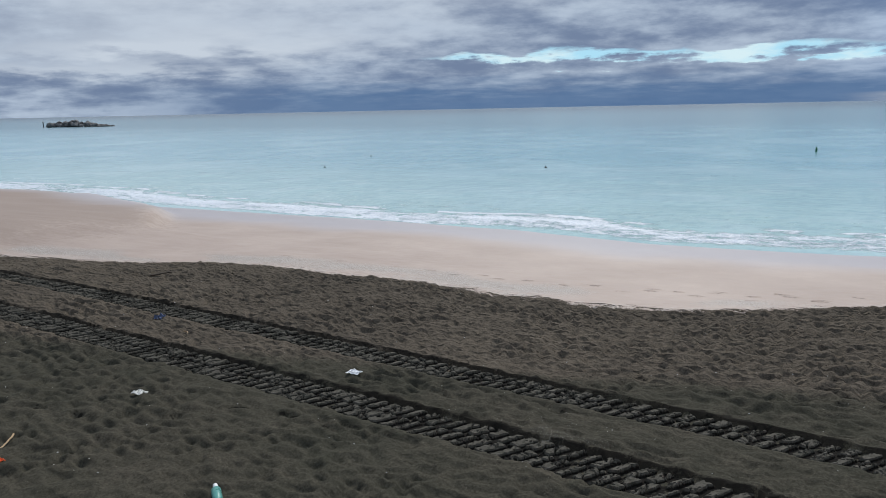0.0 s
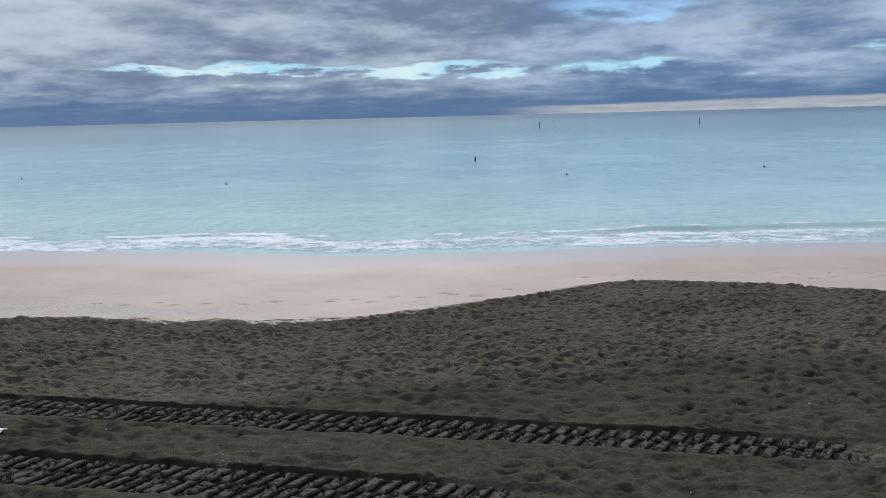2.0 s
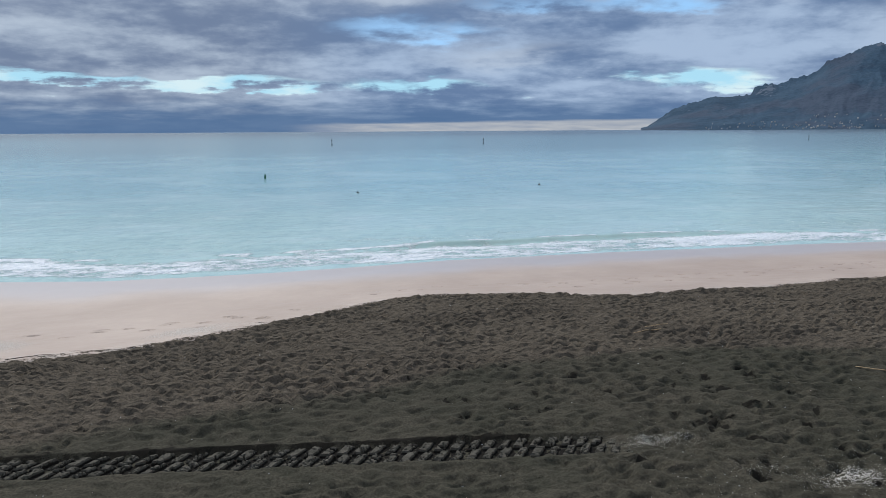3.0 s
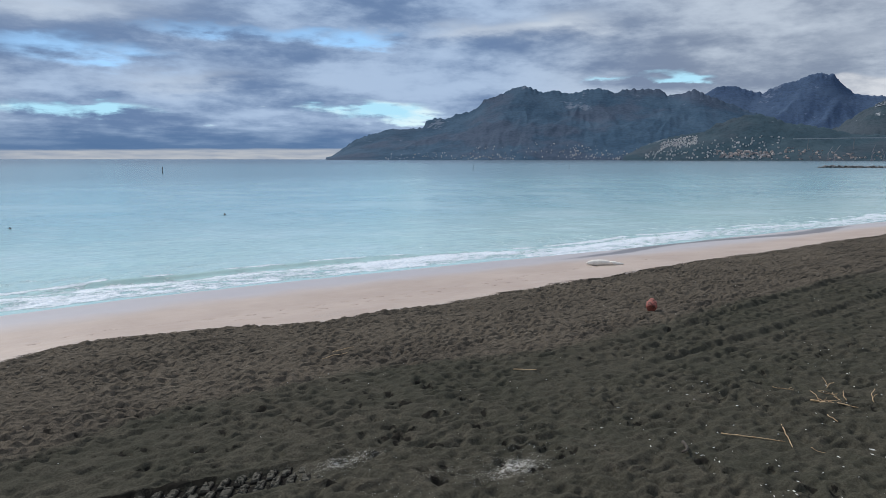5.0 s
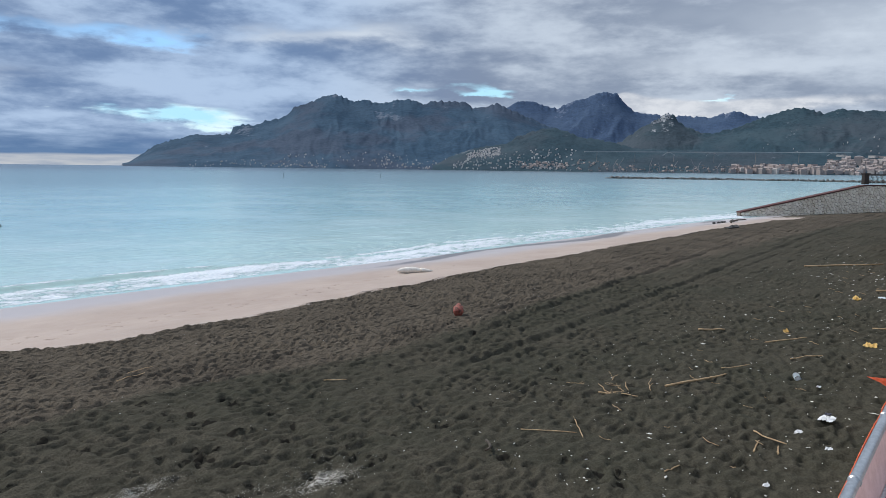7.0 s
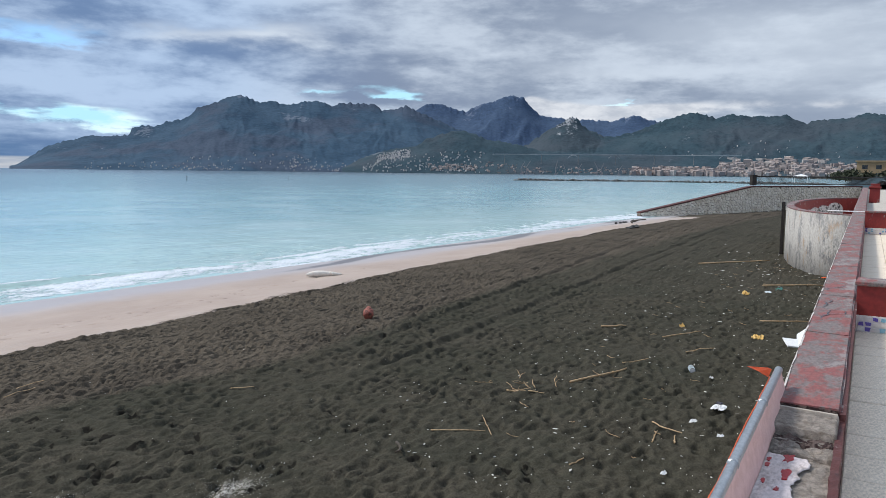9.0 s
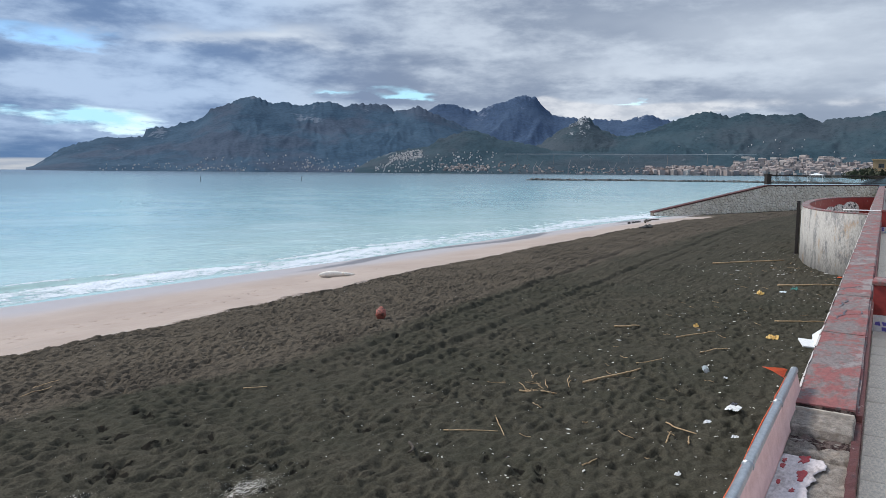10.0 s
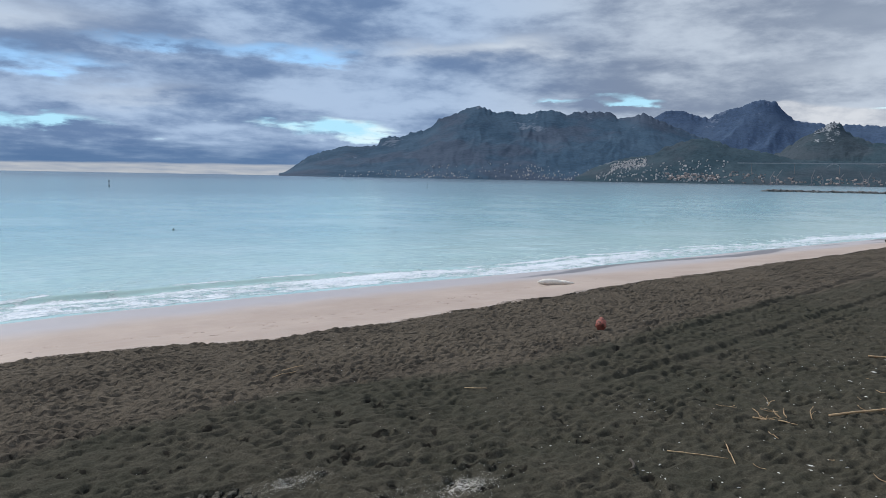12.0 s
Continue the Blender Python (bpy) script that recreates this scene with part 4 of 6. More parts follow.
def build_towns():
    rng = np.random.default_rng(8)
    # surface, bearing from and to, height on the slope from and to, count, width range, height range, name, label
    plan = (
        (MASSIF, -31, -48, 0.015, 0.22, 110, (5, 12), (4, 6), "hillside_village", "scattered white houses low on the scrub mountain"),
        (MASSIF, -36, -41, 0.01, 0.07, 34, (6, 18), (4, 7), "cove_village", "pale houses round a cove on the far shore"),
        (MASSIF, -44, -50, 0.01, 0.16, 70, (5, 13), (4, 7), "shore_village", "pale houses close above the far shore"),
        (FOOT, -51.6, -54.2, 0.56, 0.88, 330, (5, 11), (3, 5), "hilltop_village", "dense pale village crowning a low hill"),
        (FOOT, -50.5, -60, 0.02, 0.55, 190, (5, 16), (4, 8), "coastal_town", "white and beige houses climbing from the water"),
        (FOOT, -55.5, -59.5, 0.05, 0.22, 80, (8, 26), (5, 9), "town_terraces", "stepped rows of pale houses above the water"),
        (FOOT, -60, -71, 0.02, 0.30, 120, (6, 26), (3, 7), "harbour_town", "low grey and white harbour buildings below wooded slopes"),
        (FOOT, -71, -77, 0.01, 0.26, 210, (10, 44), (8, 26), "city_seafront", "pale apartment blocks along the city seafront"),
        (FOOT, -77, -90, 0.01, 0.62, 600, (10, 40), (7, 22), "city_quarter", "crowded beige and grey apartment blocks below green hills"),
        (FOOT, -77.5, -84, 0.6, 0.95, 60, (14, 60), (7, 16), "old_quarter", "pinkish old buildings on the slope above the city"),
        (HILLS, -70, -88, 0.05, 0.6, 60, (4, 10), (3, 5), "hill_houses", "a few white villas among the trees of the hills"),
    )
    for slope, a0, a1, s0, s1, n, ws, hs, name, label in plan:
        bm = bmesh.new()
        for _ in range(n):
            a, s = rng.uniform(a1, a0), s0 + (s1 - s0) * rng.random() ** 1.3
            x, y, z, _r = slope.place(np.array(a), np.array(s))
            w = (0.45 if slope is FOOT and a0 < -67 else 0.42) * rng.uniform(*ws) * (1.0 if "city" in name or "quarter" in name else 0.8)
            house(bm, float(x), float(y), float(z), w, w * rng.uniform(0.6, 1.0), (0.55 if a0 < -67 else 0.5) * rng.uniform(*hs), radians(a) + rng.normal(0, 0.4), 2.2 if rng.random() < 0.4 else 0)
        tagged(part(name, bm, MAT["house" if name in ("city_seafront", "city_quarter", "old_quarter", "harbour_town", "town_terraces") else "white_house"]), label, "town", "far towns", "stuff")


def build_viaduct():
    top = thing("viaduct", "long pale motorway viaduct with arches across the hillside", "viaduct")
    line = []
    for a in np.linspace(-60.5, -78.5, 40):
        r = 2310 + 10 * math.sin(a)
        line.append((-math.sin(radians(a)) * r, math.cos(radians(a)) * r))
    zd = EYE + 2310 * math.tan(radians(1.42))
    bm = bmesh.new()
    slab_path(bm, line, -3, 3, zd - 1.4, zd + 0.8)
    part("deck", bm, MAT["deck"], top)
    for x, y in line[2::6]:
        bm = bmesh.new()
        box(bm, x - 0.5, x + 0.5, y - 0.5, y + 0.5, zd - 30, zd - 1.5)
        part("pier", bm, MAT["house"], top)
    for a in (-66.6, -69.6, -77.4):
        bm = bmesh.new()
        pts = []
        for k in range(15):
            u = -1 + 2 * k / 14
            b = a + u * 0.42
            pts.append((-math.sin(radians(b)) * 2306, math.cos(radians(b)) * 2306, zd - 2.0 - 9 * u * u))
        tube(bm, pts, 0.7, 6)
        part("arch", bm, MAT["deck"], top)


def build_cranes():
    first = None
    for a, tilt, h in ((-62.7, 0.25, 32), (-63.1, 0.3, 36), (-65.3, 0.15, 36), (-66.0, -0.2, 26), (-67.0, 0.3, 28), (-68.4, -0.25, 34), (-68.7, 0.2, 30), (-70.0, 0.3, 24)):
        x, y = -math.sin(radians(a)) * 2290, math.cos(radians(a)) * 2290
        top = thing("harbour_crane", "tall grey harbour crane with a raised jib", "crane", (x, y, 1.0), "harbour cranes", turn=a)
        bm = bmesh.new()
        box(bm, -4, 4, -3, 3, -3, 2)
        part("base", bm, MAT["crane"], top)
        bm = bmesh.new()
        tube(bm, [(0, 0, 2), (0, 0, h * 0.55)], [1.3, 1.0], 6)
        part("tower", bm, MAT["crane"], top)
        bm = bmesh.new()
        tube(bm, [(-h * 0.2 * tilt, 0, h * 0.5), (h * tilt * 1.2, 0, h * 1.15)], [1.1, 0.6], 6)
        part("jib", bm, MAT["crane"], top)


def boulder(bm, c, size, rng):
    """A faceted rough rock."""
    got = bmesh.ops.create_icosphere(bm, subdivisions=1, radius=1.0)
    sx, sy, sz = size * rng.uniform(0.7, 1.3), size * rng.uniform(0.7, 1.3), size * rng.uniform(0.5, 0.9)
    t = rng.uniform(0, 6.3)
    for v in got["verts"]:
        p = v.co * rng.uniform(0.75, 1.15)
        x, y = p.x * sx, p.y * sy
        v.co = (c[0] + x * math.cos(t) - y * math.sin(t), c[1] + x * math.sin(t) + y * math.cos(t), c[2] + p.z * sz)


def rock_line(name, label, line, n, size, width, height):
    rng = np.random.default_rng(len(name) + n)
    bm = bmesh.new()
    seg = np.array(line, float)
    length = np.concatenate([[0], np.cumsum(np.linalg.norm(np.diff(seg, axis=0), axis=1))])
    for _ in range(n):
        u = rng.uniform(0, length[-1])
        x, y = np.interp(u, length, seg[:, 0]), np.interp(u, length, seg[:, 1])
        q = rng.normal(0, 0.5)
        taper = min(1.0, u / (6 * size) + 0.25, (length[-1] - u) / (6 * size) + 0.25)
        boulder(bm, (x + q * width * 0.5, y + q * width * 0.5, SEA + taper * height * max(0, 1 - abs(q)) * rng.uniform(0.3, 1.0)), size * rng.uniform(0.6, 1.3), rng)
    return tagged(part(name, bm, MAT["rock"]), label, "breakwater", "", "stuff")


def build_summit():
    """Bare crags on the pointed hill."""
    rng = np.random.default_rng(17)
    bm = bmesh.new()
    for _ in range(60):
        a = rng.uniform(-66.75, -65.3)
        x, y, z, _r = CASTLE.place(np.array(a), np.array(rng.uniform(0.92, 1.0)))
        boulder(bm, (float(x), float(y), float(z) + rng.uniform(-2, 1.5)), rng.uniform(2.5, 5.5), rng)
    tagged(part("summit_crags", bm, MAT["crag_rock"]), "bare grey crags crowning the pointed hill", "rocks", "", "stuff")


def build_islet():
    rng = np.random.default_rng(3)
    bm = bmesh.new()
    a, b = np.array((-281.0, 193.0)), np.array((-254.0, 200.0))
    for k in range(150):
        u = rng.random()
        h = 2.3 * math.sin(math.pi * min(1, u * 1.15 + 0.05)) ** 0.8 * rng.uniform(0.2, 1.0)
        p = a + (b - a) * u
        boulder(bm, (p[0] + rng.normal(0, 1.5), p[1] + rng.normal(0, 1.5), SEA + h * 0.9), rng.uniform(0.7, 1.4), rng)
    tagged(part("rock_islet", bm, MAT["rock"]), "low islet of piled grey rocks in the sea", "rocks", "", "stuff")
    pole = thing("marker_pole", "thin dark marker pole standing at the rock islet", "pole", (-284.2, 192.2, SEA))
    bm = bmesh.new()
    tube(bm, [(0, 0, -1.0), (0, 0, 1.7)], 0.16, 8)
    part("pole", bm, MAT["buoy"], pole)
    bm = bmesh.new()
    tube(bm, [(0, 0, 1.7), (0, 0, 1.9), (0, 0, 2.2)], [0.3, 0.34, 0.08], 8)
    part("topmark", bm, MAT["buoy"], pole)


def build_buoys():
    for x, y in ((-34.8, 45.5), (-18.6, 49.2), (-38.6, 57.6), (4.45, 51.7), (19.0, 55.6), (57.7, 91.3)):
        top = thing("float", "small dark round float drifting on calm water", "buoy", (x, y, SEA), "small floats")
        bm = bmesh.new()
        bmesh.ops.create_uvsphere(bm, u_segments=12, v_segments=8, radius=0.09)
        bmesh.ops.scale(bm, vec=(1, 1, 0.8), verts=bm.verts)
        part("body", bm, MAT["buoy"], top, smooth=True)
        bm = bmesh.new()
        tube(bm, [(0, 0, 0.08), (0, 0, 0.14)], [0.03, 0.03], 8)
        part("eye", bm, MAT["buoy"], top)
    top = thing("can_buoy", "small green can buoy floating upright", "buoy", (-2.3, 69.6, SEA))
    bm = bmesh.new()
    tube(bm, [(0, 0, -0.1), (0, 0, 0.02), (0, 0, 0.28), (0, 0, 0.34)], [0.07, 0.085, 0.08, 0.04], 12)
    part("body", bm, MAT["green"], top)
    bm = bmesh.new()
    tube(bm, [(0, 0, 0.34), (0, 0, 0.42)], 0.04, 8)
    part("cap", bm, MAT["green"], top)
    for x, y in ((12.8, 227), (60, 228), (184, 238), (236, 236)):
        top = thing("pole_buoy", "dark marker buoy with a tall pole and topmark", "buoy", (x, y, SEA), "pole buoys")
        bm = bmesh.new()
        tube(bm, [(0, 0, -0.3), (0, 0, 0.0), (0, 0, 0.35), (0, 0, 0.5)], [0.15, 0.19, 0.17, 0.08], 12)
        part("float", bm, MAT["buoy"], top)
        bm = bmesh.new()
        tube(bm, [(0, 0, 0.4), (0, 0, 1.2)], 0.07, 8)
        part("pole", bm, MAT["buoy"], top)
        bm = bmesh.new()
        tube(bm, [(0, 0, 1.15), (0, 0, 1.25), (0, 0, 1.7), (0, 0, 1.75)], [0.05, 0.15, 0.15, 0.05], 8)
        part("topmark", bm, MAT["buoy"], top)


# ---- promenade and walls ----
def outer(x):
    return 0.66 + 0.0632 * (x - 4.53)


def inner(x):
    return 0.34 + 0.0605 * (x - 4.65)


FLOOR = 1.97
BULGE = 2.95
CORNER, BEND, JUNCTION = (73.6, 24.4), (86.8, 16.3), (102.0, 6.9)


def wobble(bm, amount, rng, keep_low=None):
    for v in bm.verts:
        if keep_low is None or v.co.z > keep_low:
            v.co += Vector((rng.normal(0, amount), rng.normal(0, amount), rng.normal(0, amount)))


def strip(bm, xa, xb, z0, z1, out_by=0.0, in_by=0.0, n=24):
    """A length of the beach wall between its outer and inner faces."""
    rings = []
    for x in np.linspace(xa, xb, n):
        yo, yi = outer(x) + out_by, inner(x) - in_by
        rings.append([bm.verts.new(p) for p in ((x, yi, z0), (x, yo, z0), (x, yo, z1), (x, yi, z1))])
    for a, b in zip(rings, rings[1:]):
        for j in range(4):
            bm.faces.new((a[j], a[(j + 1) % 4], b[(j + 1) % 4], b[j]))
    bm.faces.new(rings[0])
    bm.faces.new(rings[-1][::-1])
    bmesh.ops.recalc_face_normals(bm, faces=bm.faces)


def build_parapet():
    rng = np.random.default_rng(12)
    wall = thing("wall_promenade", "low promenade wall above the sand with worn red coping", "wall", kind="structure")
    bm = bmesh.new()
    strip(bm, 4.42, 101.5, -0.7, 2.2, -0.03, -0.02, 60)
    part("body", bm, MAT["plaster"], wall)
    bm = bmesh.new()
    xs = [4.5, 6.72, 8.9, 12.0, 16.0, 21.0, 29.0, 40.0, 55.0, 78.0, 101.6]
    for a, b in zip(xs, xs[1:]):
        b2 = bmesh.new()
        strip(b2, a + 0.004, b - 0.004, 2.205, 2.3, 0.0, 0.0, 10)
        bmesh.ops.bevel(b2, geom=[e for e in b2.edges if e.is_boundary or e.calc_face_angle(0) > 1.2], offset=0.012, segments=2, affect="EDGES")
        wobble(b2, 0.0025, rng)
        part("coping_slab", b2, MAT["coping"], wall, "worn red-painted coping slab with grey patches")
    bm.free()
    # the broken end beside the viewer: a core with rough tops laid on it
    for xa, xb, z1 in ((4.08, 4.49, 2.22), (3.85, 4.085, 2.17)):
        bm = bmesh.new()
        strip(bm, xa, xb, -0.7, z1, -0.012, -0.004, 4)
        part("core", bm, MAT["concrete"], wall)

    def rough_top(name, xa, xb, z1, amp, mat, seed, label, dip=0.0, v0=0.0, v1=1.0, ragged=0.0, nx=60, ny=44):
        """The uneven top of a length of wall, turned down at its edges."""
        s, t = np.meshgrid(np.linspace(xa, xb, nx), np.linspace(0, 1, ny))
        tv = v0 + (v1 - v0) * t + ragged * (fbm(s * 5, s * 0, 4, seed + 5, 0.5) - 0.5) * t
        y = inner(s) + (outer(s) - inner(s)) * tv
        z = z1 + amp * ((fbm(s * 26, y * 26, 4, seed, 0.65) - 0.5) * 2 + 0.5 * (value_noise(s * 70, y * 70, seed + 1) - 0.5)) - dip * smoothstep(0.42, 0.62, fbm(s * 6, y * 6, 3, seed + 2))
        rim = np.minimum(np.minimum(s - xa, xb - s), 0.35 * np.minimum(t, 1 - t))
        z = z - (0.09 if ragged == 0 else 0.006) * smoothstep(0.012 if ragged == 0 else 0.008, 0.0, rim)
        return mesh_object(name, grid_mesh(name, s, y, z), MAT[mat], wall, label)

    rough_top("broken_block", 4.15, 4.462, 2.268, 0.008, "concrete", 301, "rough broken concrete block without coping")
    rough_top("rust_joint", 4.02, 4.165, 2.240, 0.014, "stain_shade", 311, "dark rust-stained crack between broken blocks", 0.02)
    rough_top("broken_edge", 3.855, 4.05, 2.232, 0.014, "concrete", 321, "crumbling lower concrete edge", 0.03)
    rough_top("mortar_lip", 4.452, 4.492, 2.284, 0.003, "lip", 331, "pale mortar lip under the coping")
    # dark strip: dirt plus the shadow line at the coping's end, put into colour
    rough_top("dirty_shaded_end", 4.488, 4.509, 2.299, 0.003, "stain_shade", 341, "dirty broken end of the coping, darkened for its shadow")
    bm = bmesh.new()
    strip(bm, -45, 3.87, -0.7, 2.19, 0.0, 0.0, 90)
    part("stub", bm, MAT["concrete"], wall, "bare lower length of the wall")
    rough_top("bare_top", 2.0, 3.875, 2.207, 0.008, "concrete", 351, "bare brown concrete top", nx=220)
    rough_top("pink_plaster", 2.0, 3.84, 2.224, 0.002, "pink", 361, "flaking pinkish white plaster", v0=1.0, v1=0.40, ragged=0.45, nx=220)
    flakes = ((3.80, 0.62), (3.74, 0.86), (3.66, 0.86), (3.58, 0.60), (3.45, 0.85), (3.38, 0.66), (3.2, 0.7), (3.0, 0.8))
    for k, (x, v) in enumerate(flakes):
        bm = bmesh.new()
        y, n = inner(x) + (outer(x) - inner(x)) * v, 15
        ring, low_ = [], []
        for j in range(n):
            a = 2 * math.pi * j / n
            r = rng.uniform(0.35, 1.0) * (0.018, 0.044)[k % 3 == 0]
            ring.append(bm.verts.new((x + 1.9 * r * math.cos(a), y + 0.7 * r * math.sin(a), 2.2275)))
            low_.append(bm.verts.new((x + 1.9 * r * math.cos(a), y + 0.7 * r * math.sin(a), 2.215)))
        bm.faces.new(ring)
        for j in range(n):
            bm.faces.new((low_[j], low_[(j + 1) % n], ring[(j + 1) % n], ring[j]))
        part("paint_flake", bm, MAT["flake"], wall, "dark red paint flake")
    # chipped white paint along the outer arris of the coping
    bm = bmesh.new()
    x = 4.55
    while x < 40:
        n = rng.uniform(0.05, 0.4) * (1 + x / 15)
        w0, w1 = rng.uniform(0.006, 0.018, 2)
        q = [bm.verts.new((u, outer(u) + o, z)) for u, o, z in ((x, 0.003, 2.28), (x + n, 0.003, 2.285), (x + n, -0.006, 2.3015), (x, -0.006, 2.3015), (x + n, -w1, 2.3045), (x, -w0, 2.3045))]
        bm.faces.new((q[0], q[1], q[2], q[3]))
        bm.faces.new((q[3], q[2], q[4], q[5]))
        x += n + rng.choice((0.0, 0.02, 0.15))
    part("chipped_edge", bm, MAT["chipped"], wall, "thin line of chipped white paint")
    # dark crack in the coping
    bm = bmesh.new()
    for x0, y0, h0, n in ((6.6, 0.70, 8, 9), (7.3, 0.72, 25, 8), (8.0, 0.80, 5, 9), (9.2, 0.86, 12, 10), (10.8, 0.92, 3, 10), (5.78, 0.44, -15, 5), (7.5, 0.80, -28, 6)):
        px, py, h = x0, y0, radians(h0)
        for k in range(n):
            qx, qy = px + 0.085 * math.cos(h), py + 0.085 * math.sin(h)
            w = 0.006 * math.sin(math.pi * (k + 0.5) / n) + 0.001
            if inner(qx) + 0.03 < qy < outer(qx) - 0.03:
                vs = [bm.verts.new((x, y, 2.3045)) for x, y in ((px, py - w), (qx, qy - w), (qx, qy + w), (px, py + w))]
                bm.faces.new(vs)
            px, py, h = qx, qy, h + rng.normal(0, 0.55) - 0.35 * (h - radians(h0))
    part("crack", bm, MAT["tile_dark"], wall, "dark crack across the coping")
    bm = bmesh.new()
    strip(bm, 4.5, 101.0, 1.95, 2.280, -0.29, 0.024, 60)
    part("inner_face", bm, MAT["arris"], wall, "dark red chipped inner face of the wall")
    bm = bmesh.new()
    strip(bm, 2.0, 4.497, 1.95, 2.242, -0.308, 0.020, 40)
    wobble(bm, 0.003, rng)
    part("inner_face", bm, MAT["arris"], wall, "dark red chipped inner face of the wall")


def build_promenade():
    pr = thing("pavement", "pale square-slabbed promenade floor behind the wall", "pavement", kind="structure")
    bm = bmesh.new()
    rings = []
    for x in (-60, 3, 30, 60, 110):
        rings.append([bm.verts.new(p) for p in ((x, -40, -0.6), (x, inner(x) - 0.013, -0.6), (x, inner(x) - 0.013, FLOOR - 0.02), (x, -40, FLOOR - 0.02))])
    for a, b in zip(rings, rings[1:]):
        for j in range(4):
            bm.faces.new((a[j], a[(j + 1) % 4], b[(j + 1) % 4], b[j]))
    bmesh.ops.recalc_face_normals(bm, faces=bm.faces)
    part("bed", bm, MAT["joint"], pr)
    bm = bmesh.new()
    box(bm, -0.196, 0.196, -0.196, 0.196, -0.03, 0.0)
    bmesh.ops.bevel(bm, geom=[e for e in bm.edges if e.verts[0].co.z > -0.01 and e.verts[1].co.z > -0.01], offset=0.008, segments=1, affect="EDGES")
    me = bpy.data.meshes.new("slab")
    bm.to_mesh(me)
    bm.free()
    me.materials.append(MAT["slab"])
    rng = np.random.default_rng(6)
    for i in range(66):
        for j in range(4):
            x = 2.2 + 0.4 * i
            ob = new("slab", me)
            ob.parent = pr
            ob.matrix_basis = pose(x, inner(x) - 0.22 - 0.4 * j, FLOOR + rng.normal(0, 0.002), rng.normal(0, 0.3), rng.normal(0, 0.3), 3.5)
    # the rest of the paving, behind and beyond
    verts, faces = [], []
    for i in range(-30, 66):
        for j in range(12):
            if i >= 0 and j < 4:
                continue
            x = 2.2 + 0.4 * i
            y, z, k = inner(x) - 0.22 - 0.4 * j, FLOOR + rng.normal(0, 0.002), len(verts)
            for e, h in ((0.196, FLOOR - 0.03), (0.196, z - 0.008), (0.188, z)):
                verts += [(x + a * e, y + b * e + 0.061 * a * e, h) for a, b in ((-1, -1), (1, -1), (1, 1), (-1, 1))]
            for r in (0, 4):
                faces += [(k + r + q, k + r + (q + 1) % 4, k + r + 4 + (q + 1) % 4, k + r + 4 + q) for q in range(4)]
            faces.append((k + 8, k + 9, k + 10, k + 11))
    me = bpy.data.meshes.new("paving")
    me.from_pydata(verts, [], faces)
    tagged(mesh_object("paving", me, MAT["slab"], pr), kind="stuff")
    return pr


def mosaic_band(parent, x, y0, y1, z0, z1, seed):
    """Broken tile pieces set in the foot of a low wall that faces the viewer."""
    rng = np.random.default_rng(seed)
    n, rows = max(3, int((y1 - y0) / 0.065)), 3
    for i in range(n):
        for j in range(rows):
            bm = bmesh.new()
            cy, cz = y0 + (i + 0.5) * (y1 - y0) / n, z0 + (j + 0.5) * (z1 - z0) / rows
            hw, hh = (y1 - y0) / n / 2 - 0.004, (z1 - z0) / rows / 2 - 0.004
            front, back = [], []
            for a, b in ((-1, -1), (1, -1), (1, 1), (-1, 1)):
                py, pz = cy + a * hw * rng.uniform(0.55, 1.0), cz + b * hh * rng.uniform(0.6, 1.0)
                front.append(bm.verts.new((x - 0.012, py, pz)))
                back.append(bm.verts.new((x + 0.002, py, pz)))
            bm.faces.new(front)
            for k in range(4):
                bm.faces.new((front[k], back[k], back[(k + 1) % 4], front[(k + 1) % 4]))
            bmesh.ops.recalc_face_normals(bm, faces=bm.faces)
            part("tile", bm, MAT[("tile_pale", "tile_blue", "tile_violet", "tile_pale", "tile_pale", "tile_violet")[int(rng.integers(6))]], parent)


def build_bench_walls():
    for x, top_z, seed in ((8.75, 2.5, 1), (24.0, 2.62, 2)):
        w = thing("bench_wall", "low red-painted cross wall with broken-tile mosaic at its foot", "wall", group="bench walls")
        yi = inner(x) - 0.014
        bm = bmesh.new()
        box(bm, x, x + 0.34, yi - 5.0, yi, FLOOR - 0.02, top_z - 0.05)
        part("body", bm, MAT["red"], w)
        bm = bmesh.new()
        box(bm, x - 0.03, x + 0.37, yi - 5.0, yi + 0.02, top_z - 0.047, top_z)
        bmesh.ops.bevel(bm, geom=list(bm.edges), offset=0.01, segments=1, affect="EDGES")
        part("top", bm, MAT["coping"], w, "worn pinkish capping")
        bm = bmesh.new()
        box(bm, x - 0.006, x + 0.001, yi - 0.92, yi - 0.01, FLOOR + 0.002, FLOOR + 0.175)
        part("grout", bm, MAT["tile_pale"], w, "pale grout bed of the mosaic")
        mosaic_band(w, x - 0.005, yi - 0.9, yi - 0.02, FLOOR + 0.005, FLOOR + 0.17, seed)
    w = thing("pillar", "red-painted stepped pillar beside the promenade wall", "pillar")
    x, yi = 54.0, inner(54) - 0.02
    for z0, z1, s in ((FLOOR - 0.02, 2.85, 0.28), (2.85, 2.98, 0.32), (2.98, 3.15, 0.25)):
        bm = bmesh.new()
        box(bm, x - s, x + s, yi - 0.38 - s, yi - 0.38 + s, z0 + 0.003, z1)
        bmesh.ops.bevel(bm, geom=list(bm.edges), offset=0.02, segments=1, affect="EDGES")
        part("block", bm, MAT["red"], w)


